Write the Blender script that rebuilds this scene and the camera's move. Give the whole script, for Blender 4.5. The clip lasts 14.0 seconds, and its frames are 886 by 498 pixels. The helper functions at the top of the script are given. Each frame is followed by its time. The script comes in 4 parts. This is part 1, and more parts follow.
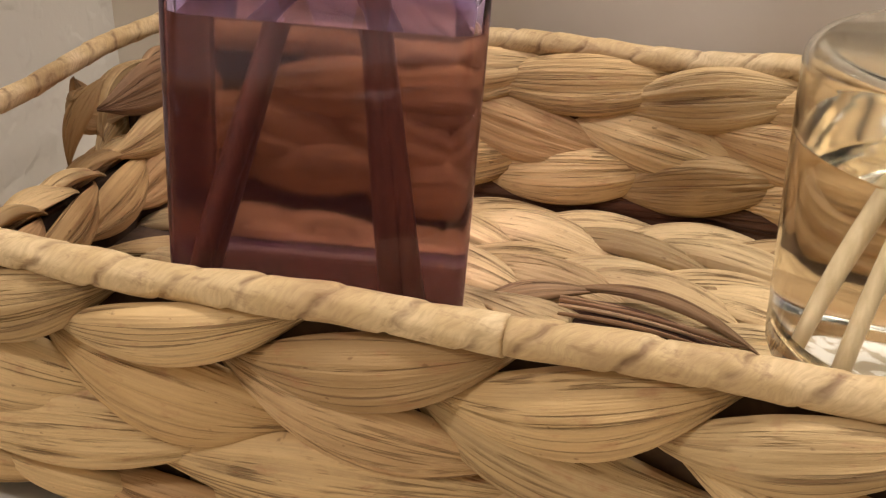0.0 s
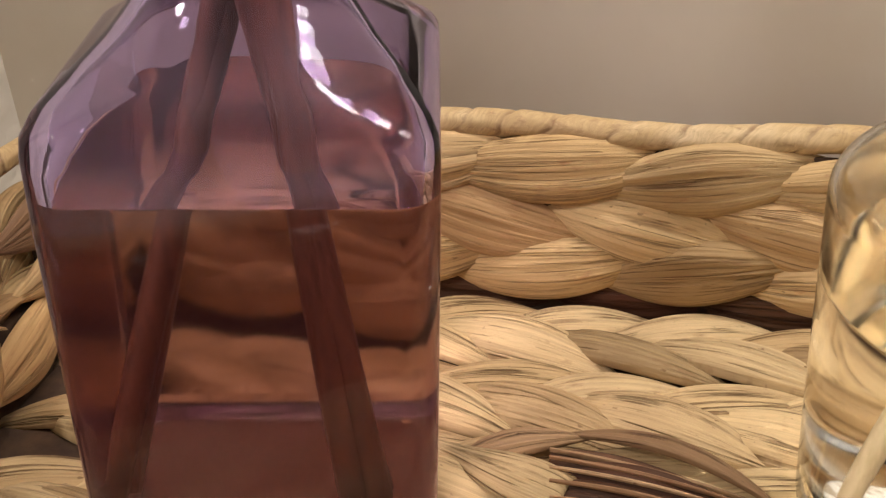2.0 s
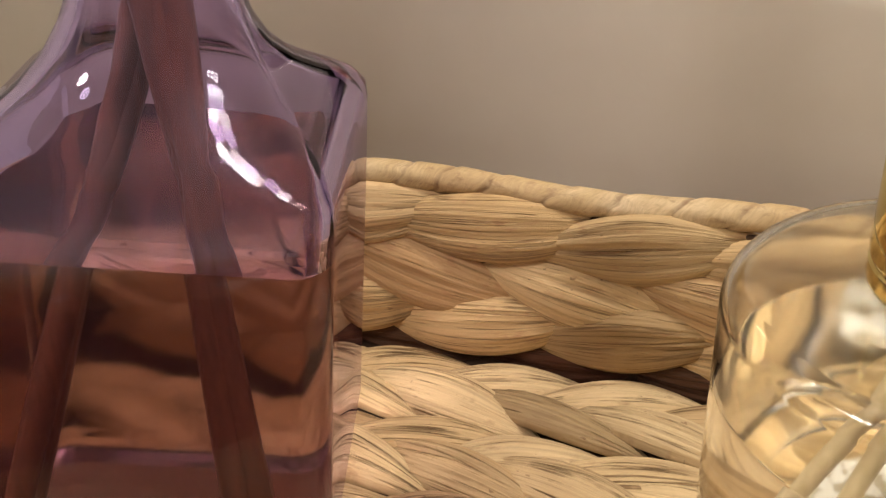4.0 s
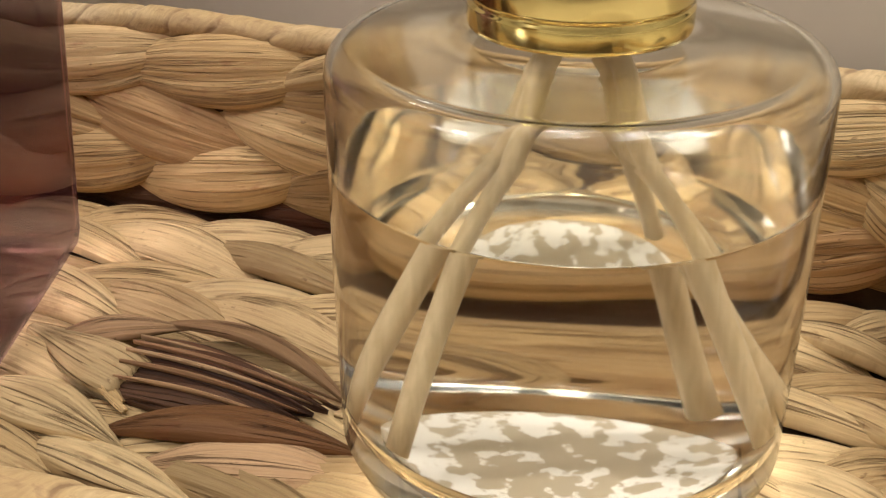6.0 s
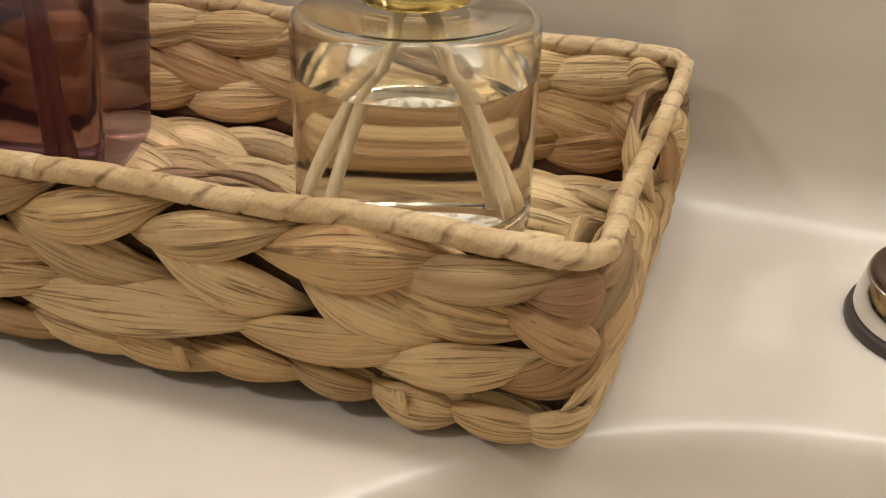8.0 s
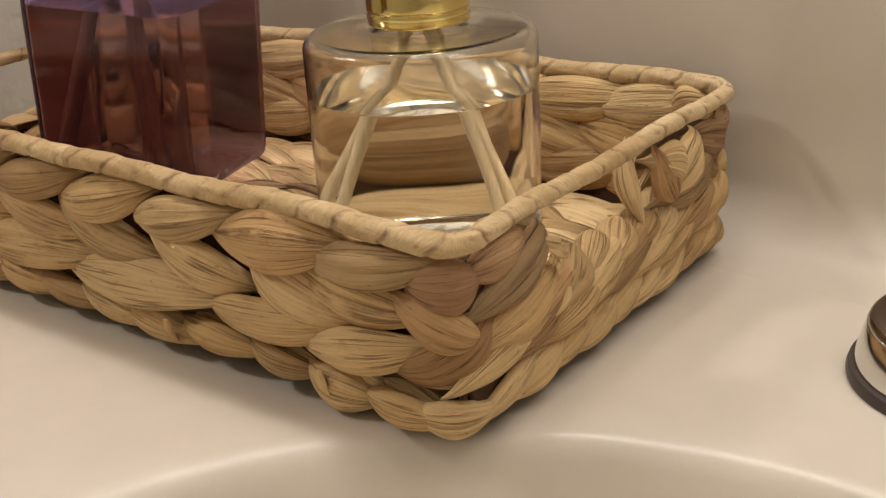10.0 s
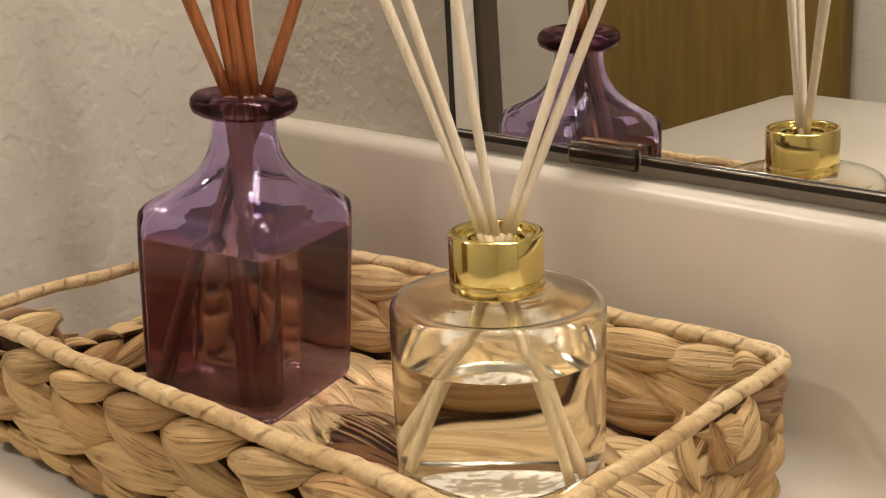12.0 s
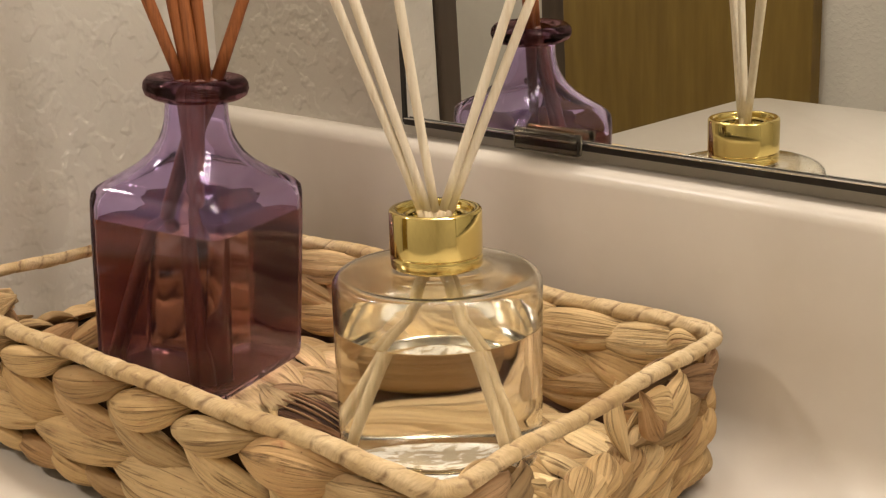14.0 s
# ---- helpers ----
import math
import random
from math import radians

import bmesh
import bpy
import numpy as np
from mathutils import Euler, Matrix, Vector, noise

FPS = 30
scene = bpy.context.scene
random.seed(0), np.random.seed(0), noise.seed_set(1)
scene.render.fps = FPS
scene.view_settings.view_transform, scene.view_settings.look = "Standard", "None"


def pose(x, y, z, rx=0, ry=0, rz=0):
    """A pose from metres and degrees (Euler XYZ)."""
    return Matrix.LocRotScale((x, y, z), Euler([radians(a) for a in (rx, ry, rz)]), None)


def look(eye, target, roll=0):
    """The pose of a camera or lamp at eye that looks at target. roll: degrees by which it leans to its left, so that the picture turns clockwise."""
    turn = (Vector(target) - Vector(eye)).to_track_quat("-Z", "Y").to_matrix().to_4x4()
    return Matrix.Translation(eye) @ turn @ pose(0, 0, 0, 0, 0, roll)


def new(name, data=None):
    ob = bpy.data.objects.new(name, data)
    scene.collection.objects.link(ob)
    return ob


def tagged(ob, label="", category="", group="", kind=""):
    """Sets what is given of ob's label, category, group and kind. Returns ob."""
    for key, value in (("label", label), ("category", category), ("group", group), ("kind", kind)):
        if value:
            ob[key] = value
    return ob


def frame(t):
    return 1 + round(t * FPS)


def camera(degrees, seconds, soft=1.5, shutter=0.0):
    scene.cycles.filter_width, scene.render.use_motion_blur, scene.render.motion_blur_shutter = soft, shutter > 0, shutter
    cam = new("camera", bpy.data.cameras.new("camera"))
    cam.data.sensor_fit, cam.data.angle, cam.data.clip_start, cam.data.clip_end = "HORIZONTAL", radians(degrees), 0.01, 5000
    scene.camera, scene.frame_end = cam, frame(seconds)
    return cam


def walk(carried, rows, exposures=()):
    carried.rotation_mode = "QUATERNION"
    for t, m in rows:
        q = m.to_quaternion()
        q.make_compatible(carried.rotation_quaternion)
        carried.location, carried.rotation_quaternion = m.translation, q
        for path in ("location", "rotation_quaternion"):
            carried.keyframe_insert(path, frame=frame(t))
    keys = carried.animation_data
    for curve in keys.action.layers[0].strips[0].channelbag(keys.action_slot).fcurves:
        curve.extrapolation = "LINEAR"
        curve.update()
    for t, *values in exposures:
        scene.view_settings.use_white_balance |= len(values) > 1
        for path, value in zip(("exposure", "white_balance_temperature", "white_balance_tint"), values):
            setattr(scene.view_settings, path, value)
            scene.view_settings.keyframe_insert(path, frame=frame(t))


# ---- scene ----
cam = camera(41.80, 14.0, soft=1.25)
PATH = [
    (0, (-0.0988, -0.1384, 0.1391), (-0.1831, 0.1171, 0.0062), 0.09),
    (0.5, (-0.1095, -0.1167, 0.1473), (-0.1916, 0.1374, 0.0107), -0.96),
    (1, (-0.113, -0.1064, 0.1522), (-0.1922, 0.1473, 0.013), -2.46),
    (1.5, (-0.1126, -0.0937, 0.1548), (-0.1909, 0.1549, 0.0062), -3.54),
    (2, (-0.1124, -0.0837, 0.1604), (-0.1872, 0.1642, 0.0089), -4.25),
    (2.2, (-0.1137, -0.0767, 0.1654), (-0.1871, 0.1709, 0.0127), -4.22),
    (4.3, (-0.0939, -0.0734, 0.1681), (-0.1731, 0.1753, 0.0202), -0.76),
    (4.5, (-0.0932, -0.0775, 0.1594), (-0.1654, 0.1736, 0.0119), 0.69),
    (5, (-0.0694, -0.0731, 0.1492), (-0.1446, 0.1759, -0.0003), 0.71),
    (5.5, (-0.05, -0.0672, 0.1338), (-0.1296, 0.1852, -0.0074), -0.73),
    (6, (-0.0426, -0.0721, 0.1293), (-0.117, 0.1817, -0.0123), -0.07),
    (6.5, (-0.032, -0.0811, 0.1293), (-0.1027, 0.1714, -0.0164), 0.48),
    (7, (-0.0167, -0.1113, 0.1389), (-0.0906, 0.1392, -0.0087), -0.94),
    (7.5, (-0.0058, -0.1592, 0.1485), (-0.0802, 0.0934, 0.0048), 0.24),
    (8, (0.0312, -0.2129, 0.1652), (-0.0477, 0.0421, 0.0283), 1.35),
    (8.2, (0.039, -0.2163, 0.167), (-0.0493, 0.0371, 0.033), 1.17),
    (10.3, (0.144, -0.1809, 0.1505), (-0.0316, 0.0333, 0.0352), -4.04),
    (10.5, (0.1408, -0.1812, 0.1523), (-0.0361, 0.032, 0.037), -4.18),
    (11, (0.1462, -0.1869, 0.1567), (-0.0339, 0.0239, 0.0421), -3.35),
    (11.5, (0.1508, -0.1939, 0.1838), (-0.0351, 0.0183, 0.0817), -2.75),
    (12, (0.1496, -0.191, 0.1963), (-0.0427, 0.0236, 0.1127), -2.08),
    (12.5, (0.1611, -0.1864, 0.1824), (-0.0336, 0.0283, 0.1051), -1.71),
    (13, (0.1786, -0.1812, 0.1803), (-0.0162, 0.0328, 0.1012), -1.68),
    (13.5, (0.1801, -0.1796, 0.1803), (-0.0098, 0.0385, 0.1004), -1.39),
    (14, (0.1668, -0.1933, 0.1883), (-0.0216, 0.0257, 0.1073), -1.42),
]
EXPOSURES = [(0.0, 0.36, 6000, 11), (2.2, 0.38, 6020, 10), (4.3, 0.30, 6050, 9), (5.5, 0.28, 5980, 8), (6.5, 0.12, 5950, 7), (7.0, 0.13, 5930, 7), (7.5, 0.21, 5900, 7), (8.2, -0.03, 5900, 8),
             (10.3, -0.08, 6200, 10), (11.0, -0.04, 6250, 10), (12.0, 0.25, 6350, 10), (14.0, 0.28, 6400, 10)]
walk(cam, [(t, look(eye, target, roll)) for t, eye, target, roll in PATH], EXPOSURES)

# ---------------------------------------------------------------- light
world = bpy.data.worlds.new("world")
scene.world = world
world.use_nodes = True
world.node_tree.nodes["Background"].inputs[0].default_value = (0.9, 0.75, 0.55, 1)
world.node_tree.nodes["Background"].inputs[1].default_value = 0.05
LAMP_COLOUR = (1.0, 0.89, 0.795)
BULB_WATTS = 4.6
BULBS = [(-0.10, 0.095, 0.86), (0.12, 0.080, 0.86), (0.34, 0.062, 0.86), (0.56, 0.044, 0.86)]
for n, spot in enumerate(BULBS):
    lamp = bpy.data.lights.new("bulb_light", "POINT")
    lamp.energy, lamp.color, lamp.shadow_soft_size = BULB_WATTS, LAMP_COLOUR, 0.060
    new("bulb_light", lamp).matrix_basis = pose(*spot)
# unseen fill lamp, added to brighten the front walls and the mirrored room
fill_lamp = bpy.data.lights.new("fill_light", "AREA")
fill_lamp.shape, fill_lamp.size, fill_lamp.energy, fill_lamp.color = "DISK", 0.32, 16.0, LAMP_COLOUR
new("fill_light", fill_lamp).matrix_basis = pose(-1.25, -0.95, 1.50)


# ---------------------------------------------------------------- materials
class Nodes:
    """A small builder for node materials."""

    def __init__(self, name):
        self.mat = bpy.data.materials.new(name)
        self.mat.use_nodes = True
        self.tree = self.mat.node_tree
        self.out = self.tree.nodes["Material Output"]
        self.main = self.tree.nodes["Principled BSDF"]

    def add(self, kind, **inputs):
        node = self.tree.nodes.new(kind)
        for key, value in inputs.items():
            self.put(node.inputs[key.replace("_", " ")], value)
        return node

    def put(self, socket, value):
        if isinstance(value, bpy.types.NodeSocket):
            self.tree.links.new(value, socket)
        else:
            socket.default_value = value

    def set(self, **inputs):
        for key, value in inputs.items():
            self.put(self.main.inputs[key.replace("_", " ")], value)
        return self

    def ramp(self, fac, *stops):
        node = self.tree.nodes.new("ShaderNodeValToRGB")
        self.put(node.inputs[0], fac)
        ramp = node.color_ramp
        while len(ramp.elements) < len(stops):
            ramp.elements.new(0.5)
        for e, (at, colour) in zip(ramp.elements, stops):
            e.position, e.color = at, (*colour, 1)
        return node.outputs[0]

    def mapped(self, source, scale):
        node = self.tree.nodes.new("ShaderNodeMapping")
        self.put(node.inputs["Vector"], source)
        node.inputs["Scale"].default_value = scale
        return node.outputs[0]

    def noise(self, vector, scale, detail=4.0, rough=0.55):
        node = self.add("ShaderNodeTexNoise", Scale=scale, Detail=detail, Roughness=rough)
        if vector is not None:
            self.put(node.inputs["Vector"], vector)
        return node.outputs[0]

    def mix(self, fac, a, b, how="MIX"):
        node = self.tree.nodes.new("ShaderNodeMix")
        node.data_type, node.blend_type = "RGBA", how
        self.put(node.inputs[0], fac)
        self.put(node.inputs[6], a)
        self.put(node.inputs[7], b)
        return node.outputs[2]

    def maths(self, how, a, b=0.0):
        node = self.tree.nodes.new("ShaderNodeMath")
        node.operation = how
        self.put(node.inputs[0], a)
        self.put(node.inputs[1], b)
        return node.outputs[0]

    def bump(self, height, strength, distance):
        node = self.add("ShaderNodeBump", Height=height, Strength=strength, Distance=distance)
        self.put(self.main.inputs["Normal"], node.outputs[0])
        return self

    def coords(self, which="Object"):
        return self.add("ShaderNodeTexCoord").outputs[which]


def straw(name, dark, mid, pale, red, gloss=0.55, grain=1.0):
    """Dried water hyacinth: long fibres, thin dark cracks, blotches, each strand its own tone."""
    n = Nodes(name)
    uv = n.add("ShaderNodeUVMap").outputs[0]
    own = n.add("ShaderNodeObjectInfo").outputs["Random"]
    shift = n.add("ShaderNodeVectorMath")
    shift.operation = "ADD"
    n.put(shift.inputs[0], uv)
    jump = n.add("ShaderNodeCombineXYZ", X=n.maths("MULTIPLY", own, 37.0), Y=n.maths("MULTIPLY", own, 91.0))
    n.put(shift.inputs[1], jump.outputs[0])
    where = shift.outputs[0]
    fibre = n.noise(n.mapped(where, (0.7, 26, 1)), 1.0, 4, 0.6)
    streak = n.noise(n.mapped(where, (0.40, 8.0, 1)), 1.0, 3, 0.5)
    crack = n.noise(n.mapped(where, (0.22, 8, 1)), 1.0, 3, 0.5)
    blotch = n.noise(n.mapped(where, (1.3, 2.2, 1)), 1.0, 4, 0.6)
    stain = n.noise(n.mapped(where, (3.0, 6.0, 1)), 1.0, 4, 0.65)
    speck = n.noise(n.mapped(where, (9.0, 14.0, 1)), 1.0, 2, 0.5)
    tone = n.ramp(own, (0.0, mid), (0.22, pale), (0.42, mid), (0.60, pale), (0.74, tuple(0.58 * m for m in mid)), (0.86, tuple(0.5 * (m + r) for m, r in zip(mid, red))), (1.0, pale))
    col = n.mix(n.ramp(blotch, (0.35, (0, 0, 0)), (0.65, (1, 1, 1))), n.mix(0.25, tone, mid + (1,)), n.mix(0.2, tone, pale + (1,)))
    col = n.mix(n.maths("MULTIPLY", n.ramp(fibre, (0.36, (1, 1, 1)), (0.55, (0, 0, 0))), 0.22 * grain), col, dark + (1,))
    col = n.mix(n.maths("MULTIPLY", n.ramp(streak, (0.30, (1, 1, 1)), (0.42, (0, 0, 0))), 0.27 * grain), col, dark + (1,))
    line = n.ramp(crack, (0.480, (0, 0, 0)), (0.494, (1, 1, 1)), (0.506, (1, 1, 1)), (0.520, (0, 0, 0)))
    line = n.maths("MULTIPLY", line, n.ramp(blotch, (0.45, (1, 1, 1)), (0.58, (0, 0, 0))))
    col = n.mix(n.maths("MULTIPLY", line, 0.55 * grain), col, dark + (1,))
    col = n.mix(n.maths("MULTIPLY", n.ramp(stain, (0.57, (0, 0, 0)), (0.72, (1, 1, 1))), 0.55), col, red + (1,))
    col = n.mix(n.maths("MULTIPLY", n.ramp(speck, (0.70, (0, 0, 0)), (0.76, (1, 1, 1))), 0.6), col, dark + (1,))
    n.set(Base_Color=col, Roughness=n.ramp(fibre, (0.2, (gloss - 0.08,) * 3), (0.8, (gloss + 0.18,) * 3)))
    n.set(Specular_IOR_Level=0.2)
    both = n.maths("ADD", n.maths("MULTIPLY", fibre, 0.30), n.maths("MULTIPLY", streak, 0.7))
    both = n.maths("SUBTRACT", both, n.maths("MULTIPLY", line, 0.35))
    return n.bump(both, 0.95 * grain, 0.0014).mat


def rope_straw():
    """The strip that is wound round the rim: brown edges and seam shade painted along its turns."""
    n = Nodes("rope_straw")
    uv = n.add("ShaderNodeSeparateXYZ")
    coords = n.add("ShaderNodeUVMap").outputs[0]
    n.put(uv.inputs[0], coords)
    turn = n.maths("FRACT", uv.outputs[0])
    patches = n.noise(n.mapped(coords, (2.3, 1.1, 1)), 1.0, 3, 0.6)
    fibre = n.noise(n.mapped(coords, (16, 2.2, 1)), 1.0, 4, 0.6)
    tint = n.noise(n.mapped(coords, (0.45, 0.2, 1)), 1.0, 3, 0.6)
    fleck = n.noise(n.mapped(coords, (2.4, 2.6, 1)), 1.0, 4, 0.65)
    col = n.ramp(tint, (0.32, (0.45, 0.30, 0.145)), (0.45, (0.56, 0.395, 0.19)), (0.68, (0.75, 0.585, 0.345)))
    col = n.mix(n.maths("MULTIPLY", n.ramp(fibre, (0.35, (1, 1, 1)), (0.60, (0, 0, 0))), 0.35), col, (0.30, 0.18, 0.08, 1))
    # seam darkness painted into the colour at each turn, broken up by noise
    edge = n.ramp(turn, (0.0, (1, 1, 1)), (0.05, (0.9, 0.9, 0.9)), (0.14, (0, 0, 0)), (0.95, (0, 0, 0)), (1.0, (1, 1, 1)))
    edge = n.maths("MULTIPLY", edge, n.ramp(patches, (0.38, (0.0, 0.0, 0.0)), (0.58, (1, 1, 1))))
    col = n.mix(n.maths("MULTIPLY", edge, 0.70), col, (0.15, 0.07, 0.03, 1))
    col = n.mix(n.maths("MULTIPLY", n.ramp(fleck, (0.56, (0, 0, 0)), (0.70, (1, 1, 1))), 0.6), col, (0.26, 0.14, 0.065, 1))
    n.set(Base_Color=col, Roughness=0.58, Specular_IOR_Level=0.35)
    return n.bump(n.maths("ADD", fibre, patches), 0.28, 0.0008).mat


STRAW = straw("straw", (0.150, 0.072, 0.027), (0.53, 0.335, 0.138), (0.74, 0.540, 0.275), (0.36, 0.160, 0.075))
STRAW_FLOOR = straw("straw_floor", (0.13, 0.062, 0.024), (0.46, 0.310, 0.140), (0.71, 0.535, 0.285), (0.24, 0.13, 0.055), 0.6, 1.2)
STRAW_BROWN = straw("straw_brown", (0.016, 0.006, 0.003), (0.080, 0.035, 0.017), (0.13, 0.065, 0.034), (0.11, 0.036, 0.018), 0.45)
STRAW_GREY = straw("straw_grey", (0.06, 0.030, 0.016), (0.25, 0.145, 0.068), (0.37, 0.235, 0.12), (0.20, 0.10, 0.055))
STRAW_RUST = straw("straw_rust", (0.06, 0.022, 0.010), (0.44, 0.265, 0.13), (0.54, 0.355, 0.195), (0.22, 0.08, 0.04))
STRAW_BLUSH = straw("straw_blush", (0.085, 0.036, 0.014), (0.51, 0.305, 0.125), (0.60, 0.385, 0.175), (0.34, 0.11, 0.05))
STRAW_DUN = straw("straw_dun", (0.10, 0.048, 0.018), (0.44, 0.29, 0.135), (0.56, 0.40, 0.20), (0.30, 0.16, 0.08))
STRAW_RED = straw("straw_red", (0.06, 0.022, 0.010), (0.25, 0.115, 0.042), (0.35, 0.180, 0.075), (0.20, 0.065, 0.028), 0.5)
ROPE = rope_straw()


def backing_material():
    # near-black brown that puts the shade between the strands into colour
    n = Nodes("dark_gap_backing")
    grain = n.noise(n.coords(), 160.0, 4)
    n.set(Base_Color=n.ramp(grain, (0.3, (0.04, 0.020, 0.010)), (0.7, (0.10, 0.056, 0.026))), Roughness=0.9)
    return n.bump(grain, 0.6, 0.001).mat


def cultured_marble():
    n = Nodes("cultured_marble")
    where = n.coords()
    cloud = n.noise(where, 5.0, 5, 0.6)
    fine = n.noise(where, 60.0, 3)
    n.set(Base_Color=n.mix(0.25, n.ramp(cloud, (0.35, (0.64, 0.575, 0.475)), (0.65, (0.70, 0.635, 0.54))),
                           n.ramp(fine, (0.3, (0.63, 0.565, 0.465)), (0.7, (0.71, 0.65, 0.555)))))
    n.set(Roughness=n.ramp(cloud, (0.3, (0.28,) * 3), (0.7, (0.34,) * 3)), Specular_IOR_Level=0.5)
    return n.bump(fine, 0.03, 0.0005).mat


def plaster(name, colour):
    n = Nodes(name)
    where = n.coords()
    blobs = n.noise(where, 105.0, 2, 0.45)
    fine = n.noise(where, 420.0, 3, 0.6)
    soft = n.noise(where, 6.0, 3)
    pale = tuple(min(1.0, c * 1.06) for c in colour)
    deep = tuple(c * 0.93 for c in colour)
    n.set(Base_Color=n.ramp(soft, (0.3, deep), (0.7, pale)), Roughness=0.65)
    high = n.maths("ADD", n.ramp(blobs, (0.48, (0, 0, 0)), (0.60, (1, 1, 1))), n.maths("MULTIPLY", fine, 0.25))
    return n.bump(high, 0.30, 0.0010).mat


def glass(name, colour, ior, rough=0.0):
    m = bpy.data.materials.new(name)
    m.use_nodes = True
    t = m.node_tree
    t.nodes.remove(t.nodes["Principled BSDF"])
    g = t.nodes.new("ShaderNodeBsdfGlass")
    g.inputs["Color"].default_value, g.inputs["IOR"].default_value, g.inputs["Roughness"].default_value = (*colour, 1), ior, rough
    t.links.new(g.outputs[0], t.nodes["Material Output"].inputs[0])
    return m


def cloudy(name, colour, ior, rough, haze, amount):
    """Glass-like liquid with a share of fine suspended haze."""
    m = glass(name, colour, ior, rough)
    t = m.node_tree
    clear, out = t.nodes["Glass BSDF"], t.nodes["Material Output"]
    milk, both = t.nodes.new("ShaderNodeBsdfDiffuse"), t.nodes.new("ShaderNodeMixShader")
    milk.inputs["Color"].default_value, both.inputs[0].default_value = (*haze, 1), amount
    t.links.new(clear.outputs[0], both.inputs[1])
    t.links.new(milk.outputs[0], both.inputs[2])
    t.links.new(both.outputs[0], out.inputs[0])
    return m


def metal(name, colour, rough, smear=0.0):
    n = Nodes(name)
    where = n.coords()
    haze = n.noise(where, 90.0, 3)
    n.set(Base_Color=(*colour, 1), Metallic=1.0, Roughness=n.ramp(haze, (0.3, (rough,) * 3), (0.7, (rough + 0.06 + smear,) * 3)))
    return n.mat


def wood(name, dark, pale, scale=(160, 160, 8), rough=0.55):
    n = Nodes(name)
    grain = n.noise(n.mapped(n.coords(), scale), 1.0, 5, 0.6)
    n.set(Base_Color=n.ramp(grain, (0.3, dark), (0.7, pale)), Roughness=rough)
    return n.bump(grain, 0.2, 0.0006).mat


def plain(name, colour, rough):
    n = Nodes(name)
    speck = n.noise(n.coords(), 40.0, 4)
    n.set(Base_Color=n.ramp(speck, (0.3, tuple(c * 0.92 for c in colour)), (0.7, tuple(min(1, c * 1.06) for c in colour))), Roughness=rough)
    return n.mat


GAP_BACKING = backing_material()
MARBLE = cultured_marble()
WALL_PAINT = plaster("wall_paint", (0.62, 0.58, 0.50))
CEILING_PAINT = plaster("ceiling_paint", (0.78, 0.76, 0.72))
PURPLE_GLASS = glass("purple_glass", (0.896, 0.840, 0.988), 1.48)
PURPLE_LIP = glass("purple_glass_lip", (0.50, 0.36, 0.40), 1.48)
PURPLE_WET = cloudy("purple_liquid_wall", (0.760, 0.605, 0.500), 1.36 / 1.48, 0.20, (0.24, 0.12, 0.13), 0.06)
# violet tint puts the violet reflected on the liquid's surface into its colour
PURPLE_TOP = glass("purple_liquid_top", (0.86, 0.80, 0.97), 1.36)
CLEAR_GLASS = glass("clear_glass", (0.994, 0.988, 0.962), 1.36, 0.07)
CLEAR_WET = glass("clear_liquid_wall", (0.99, 0.97, 0.91), 1.34 / 1.44, 0.05)
CLEAR_TOP = glass("clear_liquid_top", (0.99, 0.985, 0.95), 1.35)
GOLD = metal("polished_gold", (0.82, 0.665, 0.255), 0.07)
CHROME = metal("chrome", (0.75, 0.74, 0.72), 0.06)
BROWN_REED = wood("brown_reed", (0.20, 0.058, 0.013), (0.42, 0.138, 0.035), (900, 900, 30))
# soaked lower reeds, darkened further to stand for the shade inside the bottle
WET_SHADED_REED = wood("soaked_shaded_reed", (0.07, 0.022, 0.012), (0.15, 0.052, 0.025), (900, 900, 30), 0.4)
SOAKED_REED = wood("soaked_cream_reed", (0.56, 0.43, 0.235), (0.72, 0.585, 0.36), (900, 900, 30), 0.4)
CREAM_REED = wood("cream_reed", (0.76, 0.65, 0.47), (0.90, 0.82, 0.66), (900, 900, 30))
SILVER = metal("mirror_silver", (0.88, 0.89, 0.86), 0.0)
SILVER.node_tree.nodes["Principled BSDF"].inputs["Roughness"].default_value = 0.0
for link in list(SILVER.node_tree.links):
    if link.to_socket.name == "Roughness":
        SILVER.node_tree.links.remove(link)
MIRROR_EDGE = plain("mirror_edge", (0.014, 0.012, 0.010), 0.35)
CLIP_PLASTIC = glass("clip_plastic", (0.80, 0.78, 0.74), 1.45, 0.08)
OAK = wood("golden_oak", (0.155, 0.092, 0.014), (0.235, 0.150, 0.028), (30, 30, 3), 0.45)
DARK_TRIM = wood("dark_trim", (0.035, 0.022, 0.014), (0.075, 0.05, 0.03), (40, 40, 4), 0.5)
CABINET = wood("cabinet_wood", (0.30, 0.22, 0.12), (0.42, 0.31, 0.18), (30, 30, 3), 0.5)
TILE = plain("floor_tile", (0.45, 0.41, 0.35), 0.4)
# faucet cap: the dark room reflected in its top is painted as metal colour
DARK_METAL = metal("dark_metal", (0.20, 0.145, 0.11), 0.12)
